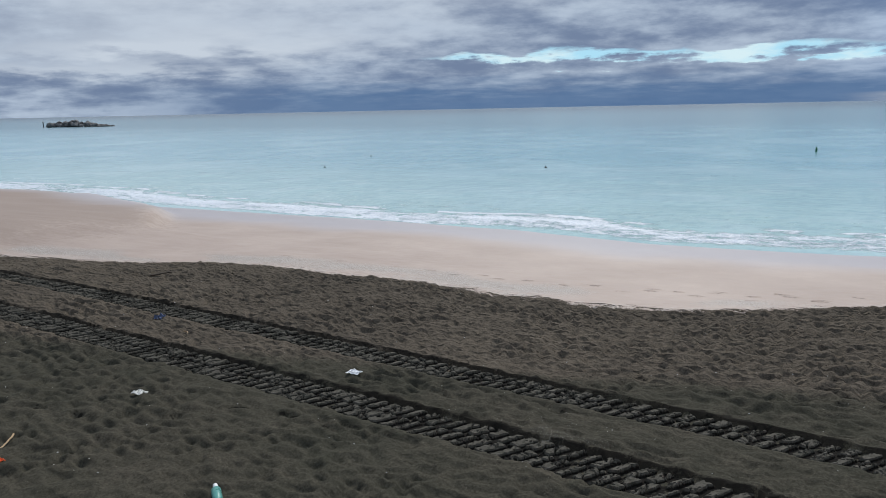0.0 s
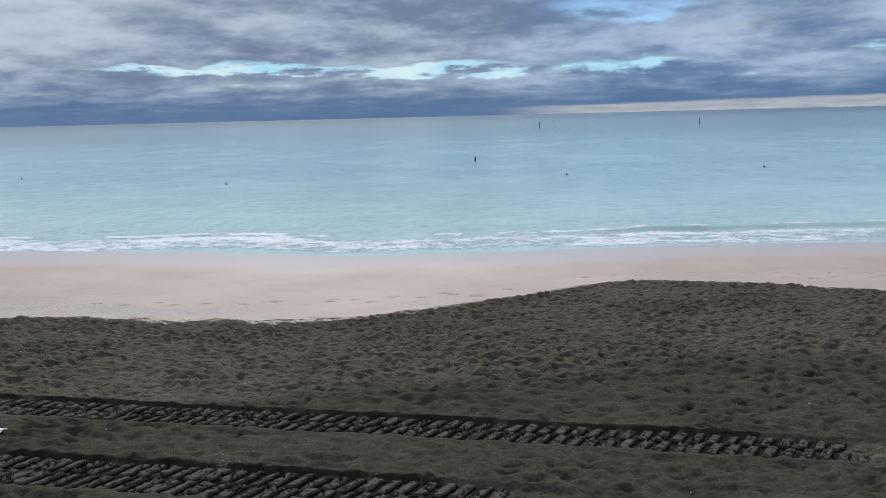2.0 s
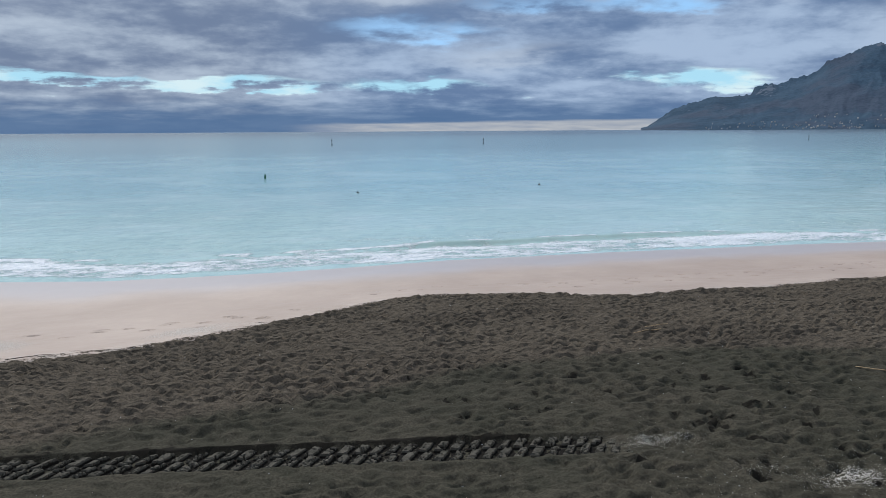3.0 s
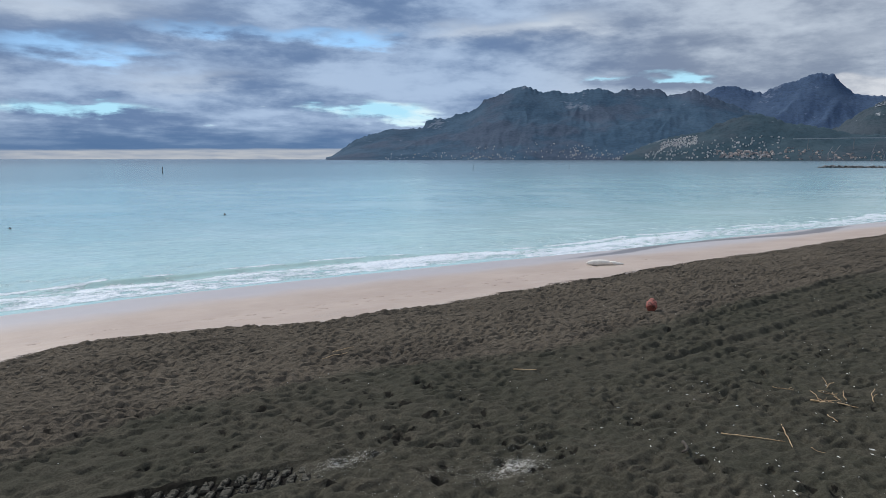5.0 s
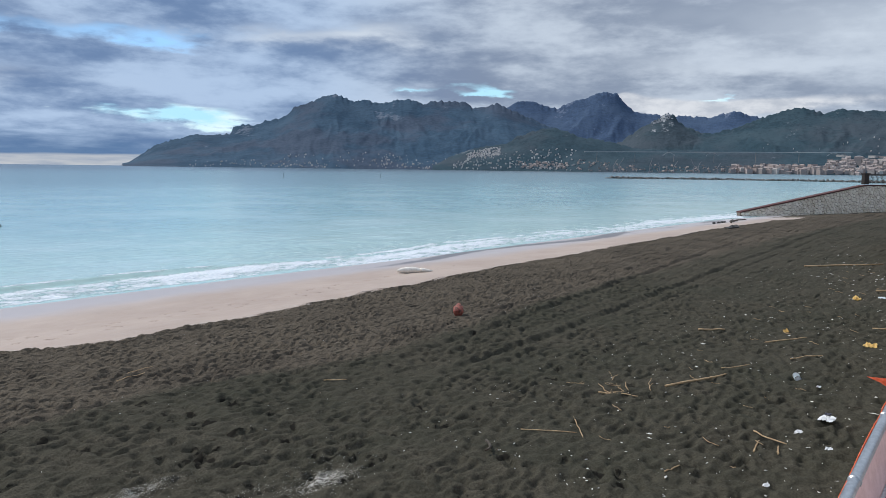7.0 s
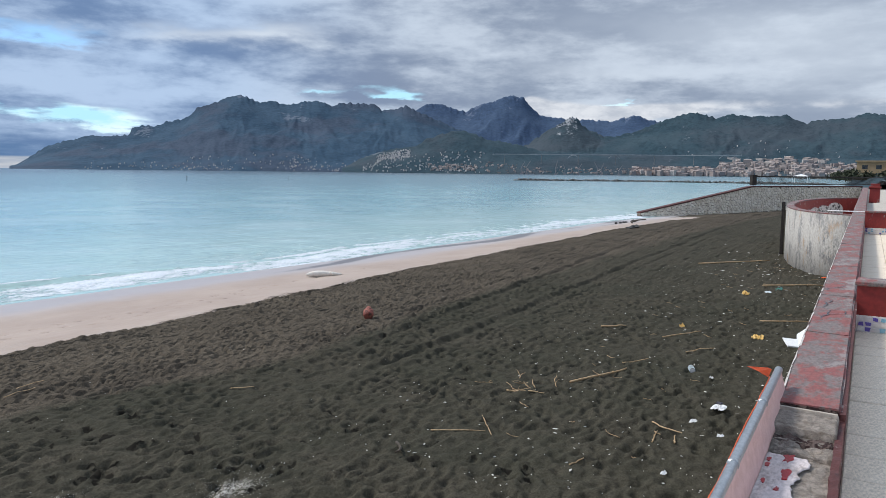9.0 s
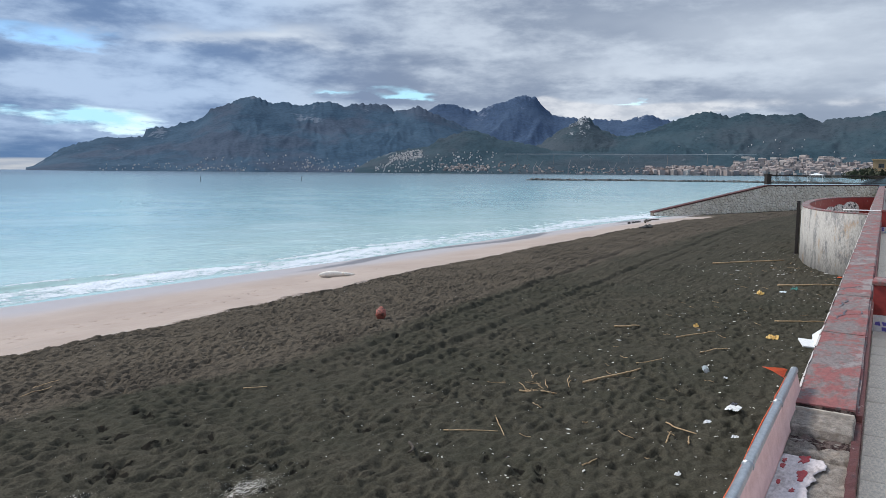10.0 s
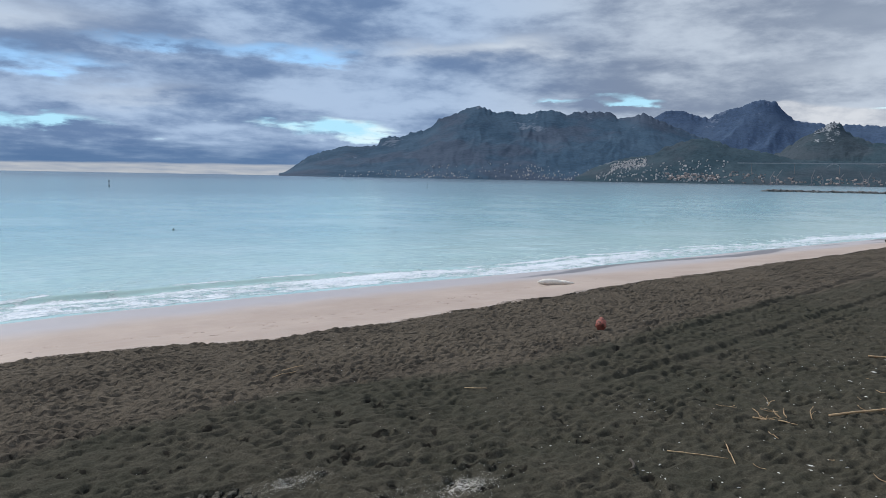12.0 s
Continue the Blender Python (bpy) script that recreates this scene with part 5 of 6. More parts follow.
def build_bastion():
    """A round terrace that bulges from the wall onto the sand."""
    b = thing("round_terrace", "round plastered terrace wall bulging onto the sand, red inside", "wall", kind="structure")
    line = []
    for k in range(41):
        u = -1 + 2 * k / 40
        x = 40.6 + 11.6 * u
        line.append((x, outer(x) - 0.25 + BULGE * math.sqrt(max(0.0, 1 - abs(u) ** 2.3))))
    bm = bmesh.new()
    slab_path(bm, line, -0.15, 0.15, -0.7, 2.24)
    bmesh.ops.recalc_face_normals(bm, faces=bm.faces)
    part("shell", bm, MAT["plaster"], b, "stained white plaster shell", True)
    bm = bmesh.new()
    slab_path(bm, line, -0.16, 0.155, 2.243, 2.28)
    part("rim", bm, MAT["coping"], b, "worn pinkish rim")
    bm = bmesh.new()
    slab_path(bm, line, -0.19, -0.155, 0.9, 2.24)
    part("lining", bm, MAT["red"], b, "red-painted inner face")
    bm = bmesh.new()
    ring = [bm.verts.new((x, y - 0.2, 0.9)) for x, y in line]
    bm.faces.new(ring)
    part("floor", bm, MAT["slab"], b)
    # scalloped white mosaic on the far inner side
    for cx, w, h in ((43.4, 0.9, 0.06), (45.0, 0.9, 0.10), (46.7, 0.95, 0.16), (48.6, 1.0, 0.22), (50.3, 0.9, 0.32)):
        bm = bmesh.new()
        pts = []
        for k in range(13):
            u = -1 + k / 6
            x = cx + w * u
            y = outer(x) - 0.25 + BULGE * math.sqrt(max(0.0, 1 - abs((x - 40.6) / 11.6) ** 2.3)) - 0.24
            pts.append((x, y, 0.95, 1.62 + 1.2 * h * math.sqrt(max(0, 1 - u * u))))
        lo = [bm.verts.new((x, y, z)) for x, y, z, _ in pts]
        hi = [bm.verts.new((x, y, z)) for x, y, _, z in pts]
        lo2 = [bm.verts.new((x, y + 0.04, z)) for x, y, z, _ in pts]
        hi2 = [bm.verts.new((x, y + 0.04, z)) for x, y, _, z in pts]
        for k in range(12):
            bm.faces.new((lo[k], lo[k + 1], hi[k + 1], hi[k]))
            bm.faces.new((hi[k], hi[k + 1], hi2[k + 1], hi2[k]))
        part("scallop", bm, MAT["pebble"], b, "scalloped white mosaic")
    bar = thing("white_rail", "thin white rail laid across the terrace rim and coping", "rail")
    bm = bmesh.new()
    tube(bm, [(30.2, 3.1, 2.335), (30.25, 1.6, 2.335), (30.2, -0.6, 2.335)], 0.02, 8)
    part("tube", bm, MAT["white"], bar, "", True)
    post = thing("iron_post", "dark rusty iron post standing against the round terrace", "post", (37.2, 5.62, -0.05))
    bm = bmesh.new()
    box(bm, -0.07, 0.07, -0.07, 0.07, -0.3, 2.44)
    bmesh.ops.bevel(bm, geom=list(bm.edges), offset=0.015, segments=1, affect="EDGES")
    part("shaft", bm, MAT["iron"], post)
    bm = bmesh.new()
    box(bm, -0.13, 0.13, -0.13, 0.13, -0.02, 0.03)
    part("foot", bm, MAT["iron"], post)


def clip_half(poly, nx, nz, c):
    """The part of a convex outline where nx * u + nz * z <= c."""
    got = []
    for p, q in zip(poly, poly[1:] + poly[:1]):
        dp, dq = nx * p[0] + nz * p[1] - c, nx * q[0] + nz * q[1] - c
        if dp <= 0:
            got.append(p)
        if dp * dq < 0:
            k = dp / (dp - dq)
            got.append((p[0] + k * (q[0] - p[0]), p[1] + k * (q[1] - p[1])))
    return got


def rubble_cells(length, top, seed):
    """Fitted rubble: outlines of stones on the wall's face, along it and up, with the joints taken off."""
    rng = np.random.default_rng(seed)
    cw, ch, z0 = 0.43, 0.29, -1.1
    nu, nz = int(length / cw), 12
    seeds = {(i, j): (cw * (i + 0.5 * (j % 2) + rng.uniform(0.08, 0.92)), z0 + ch * (j + rng.uniform(0.1, 0.9))) for i in range(-2, nu + 2) for j in range(-2, nz + 2)}
    for i in range(nu):
        for j in range(nz):
            pu, pz = seeds[i, j]
            poly = [(pu - 1, pz - 1), (pu + 1, pz - 1), (pu + 1, pz + 1), (pu - 1, pz + 1)]
            for a in (-2, -1, 0, 1, 2):
                for b in (-2, -1, 0, 1, 2):
                    if (a or b) and (i + a, j + b) in seeds and poly:
                        qu, qz = seeds[i + a, j + b]
                        ex, ez = qu - pu, qz - pz
                        n = math.hypot(ex, ez)
                        ex, ez = ex / n, ez / n
                        poly = clip_half(poly, ex, ez, ex * (pu + qu) / 2 + ez * (pz + qz) / 2 - 0.017)
            k = (top(pu + 0.3) - top(pu - 0.3)) / 0.6
            poly = clip_half(poly, -k, 1.0, top(pu) - k * pu - 0.03) if poly else poly
            poly = clip_half(poly, -1.0, 0.0, -0.05) if poly else poly
            if len(poly) > 2 and max(p[0] for p in poly) - min(p[0] for p in poly) > 0.1 and max(p[1] for p in poly) - min(p[1] for p in poly) > 0.08:
                yield poly, pu


def stone_block(polys, a, d):
    """Rough stones standing a little out of the wall's face, rounded towards their edges."""
    bm = bmesh.new()
    for poly in polys:
        cu, cz = sum(p[0] for p in poly) / len(poly), sum(p[1] for p in poly) / len(poly)
        lift_ = 0.05 + 0.05 * math.modf(abs(math.sin(cu * 91.7 + cz * 37.3)) * 977.0)[0]
        rings = []
        for shrink, out_by in ((1.0, -0.05), (0.98, 0.55 * lift_), (0.80, lift_)):
            ring = []
            for u, z in poly:
                u, z = cu + (u - cu) * shrink, cz + (z - cz) * shrink
                ring.append(bm.verts.new((a.x + d.x * u + d.y * out_by, a.y + d.y * u - d.x * out_by, z)))
            rings.append(ring)
        n = len(poly)
        for lo, hi in zip(rings, rings[1:]):
            for k in range(n):
                bm.faces.new((lo[k], lo[(k + 1) % n], hi[(k + 1) % n], hi[k]))
        bm.faces.new(rings[-1])
    bmesh.ops.recalc_face_normals(bm, faces=bm.faces)
    return bm


def build_stone_wall():
    w = thing("wall_stone", "rough limestone rubble sea wall with a sloping dark red coping", "wall", kind="structure")
    a, c = Vector(CORNER), Vector(JUNCTION)
    d = (c - a).normalized()
    length, bend = (c - a).length, (Vector(BEND) - a).length
    turn = math.degrees(math.atan2(d.y, d.x))

    def top(u):
        return float(np.interp(u, (0, bend, length), (-0.32, 2.36, 2.36)))

    n = 40
    line = [tuple(a + d * length * k / n) for k in range(n + 1)]
    bm = bmesh.new()
    slab_path(bm, line, -0.0, 0.5, -2.0, lambda s: top(s * length) - 0.02)
    part("core", bm, MAT["mortar"], w)
    bm = bmesh.new()
    slab_path(bm, line, -0.12, 0.6, lambda s: top(s * length) - 0.015, lambda s: top(s * length) + 0.10)
    part("coping", bm, MAT["red_brown"], w, "dark red-brown coping")
    for poly, u in rubble_cells(length, top, 21):
        if u < bend + 4.0:
            part("stone", stone_block((poly,), a, d), MAT["stone"], w)
    far_stones = [poly for poly, u in rubble_cells(length, top, 21) if u >= bend + 4.0]
    tagged(part("rubble", stone_block(far_stones, a, d), MAT["stone"], w), kind="stuff")
    # railing above it
    rail = thing("railing", "dark iron railing with thin bars on the sea wall", "railing")
    z0 = top(bend + 1) + 0.14
    for z, r in ((z0 + 0.12, 0.035), (z0 + 0.98, 0.075)):
        bm = bmesh.new()
        p, q = a + d * (bend + 0.6) + Vector((-d.y, d.x)) * 0.25, a + d * (length + 14) + Vector((-d.y, d.x)) * 0.25
        tube(bm, [(p.x, p.y, z), (q.x, q.y, z)], r, 6)
        part("rail", bm, MAT["iron"], rail)
    bar = bmesh.new()
    tube(bar, [(0, 0, 0), (0, 0, 0.86)], 0.022, 5)
    me = bpy.data.meshes.new("bar")
    bar.to_mesh(me)
    bar.free()
    me.materials.append(MAT["iron"])
    u = bend + 0.8
    while u < length + 13.5:
        p = a + d * u + Vector((-d.y, d.x)) * 0.25
        ob = new("bar", me)
        ob.parent = rail
        ob.matrix_basis = pose(p.x, p.y, z0 + 0.12)
        u += 0.17
    pier = thing("gate_pier", "stout dark grey pier at the end of the railing", "pier")
    p = a + d * (bend + 0.2) + Vector((-d.y, d.x)) * 0.25
    bm = bmesh.new()
    box(bm, -0.31, 0.31, -0.22, 0.22, 0.0, 1.05)
    bmesh.ops.bevel(bm, geom=list(bm.edges), offset=0.03, segments=1, affect="EDGES")
    bmesh.ops.transform(bm, matrix=pose(p.x, p.y, z0 + 0.003, 0, 0, turn), verts=bm.verts)
    part("shaft", bm, MAT["iron"], pier)
    bm = bmesh.new()
    box(bm, -0.36, 0.36, -0.27, 0.27, 1.05, 1.13)
    bmesh.ops.transform(bm, matrix=pose(p.x, p.y, z0 + 0.005, 0, 0, turn), verts=bm.verts)
    part("cap", bm, MAT["iron"], pier)


def build_right_coast():
    """Low land beyond the sea wall with scrub and an ochre building."""
    gx, gy = np.meshgrid(np.linspace(280, 900, 60), np.linspace(0, 1, 20))
    edge_ = np.interp(gx, (280, 340, 420, 600, 900), (20, 30, 38, 50, 60))
    y = edge_ - (1 - gy) * 160
    z = -2 + 5.2 * smoothstep(0, 8, edge_ - y) + 0.6 * fbm(gx * 0.1, y * 0.1, 3, 71) + 0.0
    me = grid_mesh("headland", gx, y, z, (("rock", np.zeros_like(z)),))
    tagged(mesh_object("headland", me, MAT["hill"]), "low scrubby headland beyond the sea wall", "land", kind="structure")
    rng = np.random.default_rng(4)
    for cx, cy, n, r, h in ((330, 26.5, 500, 2.6, 2.8), (336, 29.5, 400, 2.6, 2.0), (345, 33, 300, 2.5, 1.4), (326, 21, 400, 3, 2.0), (332, 14, 400, 3, 2.0)):
        top = thing("shrub", "dense dark evergreen scrub on the low headland", "shrub", (cx, cy, 3.0), "headland scrub")
        bm = bmesh.new()
        tube(bm, [(0, 0, -1.0), (0.2, 0, 1.0), (0.1, 0.3, h * 0.6)], [0.25, 0.18, 0.05], 6)
        part("trunk", bm, MAT["twig"], top)
        bm = bmesh.new()
        for _ in range(n):
            p = Vector((rng.normal(0, r * 0.5), rng.normal(0, r * 0.5), abs(rng.normal(0.35, 0.35)) * h))
            s = rng.uniform(0.3, 0.8)
            q = [bm.verts.new(p + Vector(rng.normal(0, s, 3))) for _ in range(3)]
            bm.faces.new(q)
        part("crown", bm, MAT["leaf"], top)
    hb = thing("seaside_building", "ochre rendered flat-roofed building behind scrub", "building", (352, 12.3, 2.5))
    bm = bmesh.new()
    box(bm, 0, 14, -12, 14.0, 0, 7.2)
    part("wall", bm, MAT["ochre"], hb)
    bm = bmesh.new()
    box(bm, -0.5, 14.5, -12.5, 14.5, 7.2, 7.7)
    part("roof", bm, MAT["ochre"], hb)
    for k in range(5):
        for z in (1.0, 4.2):
            bm = bmesh.new()
            box(bm, -0.06, 0.05, -10 + 5 * k, -8 + 5 * k, z, z + 1.6)
            part("window", bm, MAT["dark_glass"], hb)
    tent = thing("pavilion", "white pyramid-roofed pavilion by the water", "pavilion", (420, 56.0, 2.0))
    bm = bmesh.new()
    v = [bm.verts.new(p) for p in ((-3.6, -3.6, 1.4), (3.6, -3.6, 1.4), (3.6, 3.6, 1.4), (-3.6, 3.6, 1.4), (0, 0, 2.6))]
    for k in range(4):
        bm.faces.new((v[k], v[(k + 1) % 4], v[4]))
    bm.faces.new(v[3::-1])
    part("roof", bm, MAT["white"], tent)
    for sx in (-3.4, 3.4):
        for sy in (-3.4, 3.4):
            bm = bmesh.new()
            tube(bm, [(sx, sy, -3), (sx, sy, 1.5)], 0.15, 6)
            part("post", bm, MAT["white"], tent)


def build_fence():
    """Galvanised tube with orange netting along the outer face of the wall."""
    f = thing("tube_fence", "galvanised tube rail hung with orange plastic netting", "fence")

    def at(x, off=0.0, z=2.4):
        return (x, 0.705 + 0.058 * (x - 4.84) + off, z)

    bm = bmesh.new()
    tube(bm, [at(0.2), at(1.5), at(2.8), at(4.0), at(4.82)], 0.0225, 14)
    part("rail", bm, MAT["steel"], f, "galvanised steel tube", True)
    bm = bmesh.new()
    tube(bm, [at(4.82), at(4.828), at(4.835)], [0.024, 0.021, 0.008], 14)
    part("end_cap", bm, MAT["steel"], f, "", True)
    for x in (4.05, 3.1, 1.9):
        bm = bmesh.new()
        tube(bm, [at(x - 0.010), at(x + 0.010)], 0.0262, 14)
        part("clamp", bm, MAT["steel"], f, "thin clamp ring", True)
    for x in (4.2, 2.4, 0.6):
        bm = bmesh.new()
        tube(bm, [(x, at(x)[1] + 0.075, -0.2), (x, at(x)[1] + 0.075, 2.15)], 0.016, 10)
        part("upright", bm, MAT["steel"], f, "", True)
    # netting: folded sheets on both sides of the tube
    def sheet(name, mat, xa, xb, off, z_top, z_low, seed, label, foot=0.0):
        s, t = np.meshgrid(np.linspace(xa, xb, 60), np.linspace(0, 1, 14))
        y = 0.705 + 0.058 * (s - 4.84) + off + foot * t + (0.006 if foot else 0.012) * (fbm(s * 4, t * 3, 3, seed) - 0.5) * (1 + t)
        z = z_top + 0.02 * (fbm(s * 3, s * 0, 2, seed + 3) - 0.5) + (z_low - z_top) * t
        ob = mesh_object(name, grid_mesh(name, s, y, z), mat, f, label)
        sol = ob.modifiers.new("thickness", "SOLIDIFY")
        sol.thickness = 0.003
    sheet("netting", MAT["orange"], 0.3, 4.62, 0.027, 2.405, 1.4, 51, "bright orange netting")
    sheet("inner_netting", MAT["net_pale"], 0.3, 4.80, -0.016, 2.40, 2.235, 61, "sun-faded pink netting", -0.040)
    # loose flap by the end of the tube
    bm = bmesh.new()
    p = [bm.verts.new(q) for q in ((4.78, 0.735, 2.41), (4.66, 0.735, 2.385), (4.64, 0.79, 2.42), (4.62, 0.85, 2.445), (4.70, 0.80, 2.43), (4.76, 0.76, 2.42))]
    bm.faces.new(p[:4])
    bm.faces.new((p[0], p[3], p[4], p[5]))
    bmesh.ops.solidify(bm, geom=list(bm.faces), thickness=0.003)
    part("flap", bm, MAT["orange"], f, "loose orange flap")


# ---- things on the sand ----
def stick(x0, y0, x1, y1, r, mat, label, bow=0.02, lift=0.0, seed=0, name="reed", forks=0):
    """A reed or branch lying on the sand between two places."""
    rng = np.random.default_rng(seed + 100)
    cx, cy = (x0 + x1) / 2, (y0 + y1) / 2
    cz = ground_height(cx, cy)
    top = thing(name, label, "stick", (cx, cy, cz), "washed-up sticks")
    n = 9
    length = math.hypot(x1 - x0, y1 - y0)
    pts = []
    run = np.linspace(0, 1, n)
    ux, uy = x0 + (x1 - x0) * run, y0 + (y1 - y0) * run
    under = [float(h) for h in base_height(ux, uy) + relief(ux, uy)]
    level = sum(under) / n
    for k in range(n):
        u = k / (n - 1)
        x, y = x0 + (x1 - x0) * u, y0 + (y1 - y0) * u
        q = bow * length * math.sin(math.pi * u) + rng.normal(0, 0.004)
        x, y = x - q * (y1 - y0) / length, y + q * (x1 - x0) / length
        pts.append((x - cx, y - cy, max(level, sum(under[max(0, k - 1):k + 2]) / len(under[max(0, k - 1):k + 2])) + 0.008 - cz + r * 0.8 + lift * u))
    bm = bmesh.new()
    tube(bm, pts, [r * (1.1 - 0.35 * k / (n - 1)) for k in range(n)], 7)
    part("stem", bm, mat, top, "", True)
    if mat is MAT["reed"] and length > 0.7:
        for k in (2, 4, 6):
            bm = bmesh.new()
            p, q = Vector(pts[k]), Vector(pts[k + 1])
            tube(bm, [p, p + (q - p) * 0.08], r * 1.25, 7)
            part("node", bm, mat, top, "", True)
    for k in range(forks):
        p = Vector(pts[2 + 2 * k])
        bm = bmesh.new()
        e = p + Vector((rng.normal(0, 0.15), rng.normal(0, 0.15), 0.03))
        tube(bm, [p, (p + e) / 2 + Vector((0, 0, 0.02)), e], [r * 0.7, r * 0.6, r * 0.3], 6)
        part("twig", bm, mat, top, "", True)
    return top


def build_beach_rocks():
    rng = np.random.default_rng(41)
    for x, y, size, label in ((50.3, 17.1, 0.34, "dark weathered rock on the pale sand"), (59.4, 21.5, 0.18, "low dark rock at the waterline"), (60.6, 21.4, 0.20, "low dark rock at the waterline"),
                              (61.9, 21.1, 0.20, "low dark rock at the waterline"), (63.4, 21.6, 0.22, "low dark rock at the waterline")):
        bm = bmesh.new()
        for _ in range(5):
            boulder(bm, (rng.normal(0, size * 1.1), rng.normal(0, size * 0.4), 0.0), size * rng.uniform(0.5, 0.9), rng)
        rock = tagged(part("beach_rock", bm, MAT["wet_rock"]), label, "rock", "rocks at the waterline")
        rock.location = (x, y, ground_height(x, y) + 0.04)


def build_sticks():
    reeds = ((11.5, 4.92, 12.85, 4.40, 0.019, "long tan reed cane lying on the sand"), (30.4, 7.6, 33.2, 5.45, 0.03, "long bleached cane lying across the sand"),
             (25.6, 4.35, 26.8, 2.75, 0.026, "bleached cane lying near the wall"), (19.3, 3.3, 19.95, 2.3, 0.02, "bleached cane near the wall"),
             (16.35, 6.25, 16.75, 5.8, 0.02, "short pale cane on the sand"), (10.28, 3.12, 9.98, 2.62, 0.010, "thin pale cane crossing others"),
             (9.6, 2.9, 10.07, 2.98, 0.010, "short cane leaning on another"), (9.72, 2.64, 10.02, 2.72, 0.010, "short cane beside a longer one"),
             (8.22, 5.56, 8.62, 4.92, 0.008, "thin bent reed on the sand"), (9.1, 5.25, 8.4, 4.70, 0.007, "thin reed propped on the sand"),
             (10.64, 5.68, 10.78, 5.06, 0.012, "weathered branch in a small pile"), (16.0, 4.7, 17.0, 4.15, 0.014, "thin curved pale reed on dark sand"),
             (-8.55, 4.75, -8.2, 4.3, 0.010, "pale reed beside an orange scrap"), (8.15, 3.46, 8.5, 3.43, 0.009, "small pale splinter of reed"), (14.9, 3.9, 15.6, 3.5, 0.012, "thin pale reed among beach litter"), (13.2, 4.6, 13.9, 4.35, 0.01, "thin pale reed beside a cane"))
    for k, (x0, y0, x1, y1, r, label) in enumerate(reeds):
        stick(x0, y0, x1, y1, r, MAT["reed"], label, 0.04 if k in (8, 11) else 0.01, 0.06 if k in (5, 9) else 0.0, k)
    rng = np.random.default_rng(77)
    for k in range(9):
        a = rng.uniform(0, 3.1)
        x, y, n = 10.95 + rng.normal(0, 0.28), 5.45 + rng.normal(0, 0.22), rng.uniform(0.2, 0.55)
        stick(x, y, x + n * math.cos(a), y + n * math.sin(a), 0.006, MAT["reed"], "brittle brown twig in a small pile", 0.06, 0.05, 30 + k, "twig", 1)
    for k in range(90):
        a = rng.uniform(-0.9, 0.5)
        x, y, n = 8 + 26 * rng.random() ** 0.75, 0, rng.uniform(0.06, 0.26)
        y = outer(x) + rng.uniform(0.8, 4.2)
        stick(x, y, x + n * math.sin(a), y + n * math.cos(a), 0.005, MAT["reed"] if k % 3 else MAT["twig"], "small broken reed among the beach litter", 0.07, 0.02, 60 + k, "reed_scrap")
    for k, (x0, y0, x1, y1) in enumerate(((-14.1, 11.4, -13.8, 11.75), (7.55, 5.65, 7.15, 5.35), (-9.9, 8.45, -9.65, 8.3), (5.7, 12.0, 6.2, 11.95), (6.0, 12.2, 6.5, 12.25), (-4.9, 13.3, -4.1, 13.25), (8.0, 9.4, 8.15, 9.0), (59.0, 20.2, 61.5, 20.6), (62.0, 21.2, 64.8, 21.0))):
        stick(x0, y0, x1, y1, 0.06 if k > 6 else 0.02 if k in (0, 1) else 0.007, MAT["twig"] if k in (0, 1, 5, 7, 8) else MAT["reed"], "dark piece of driftwood on the sand" if k in (0, 1, 5, 7, 8) else "thin pale reed on the dark sand", 0.1, 0.04, 120 + k, "driftwood_stick")


def crumpled(name, label, category, x, y, size, mat, seed, thick=0.004, height=0.06):
    """A crumpled sheet of paper or plastic."""
    top = thing(name, label, category, (x, y, ground_height(x, y)))
    s, t = np.meshgrid(np.linspace(-1, 1, 16), np.linspace(-1, 1, 12))
    r = 0.75 + 0.4 * fbm(np.arctan2(t, s) * 1.3 + 9, s * 0, 3, seed)
    px, py = s * size * r, t * size * 0.7 * r
    pz = height * abs(fbm(s * 2.2, t * 2.2, 3, seed + 4) - 0.45) * 2.2 * np.clip(1.25 - 0.55 * (s * s + t * t), 0.1, 1) + 0.010
    ob = mesh_object("sheet", grid_mesh("sheet", px, py, pz, smooth=False), mat, top)
    sol = ob.modifiers.new("thickness", "SOLIDIFY")
    sol.thickness = thick
    return top


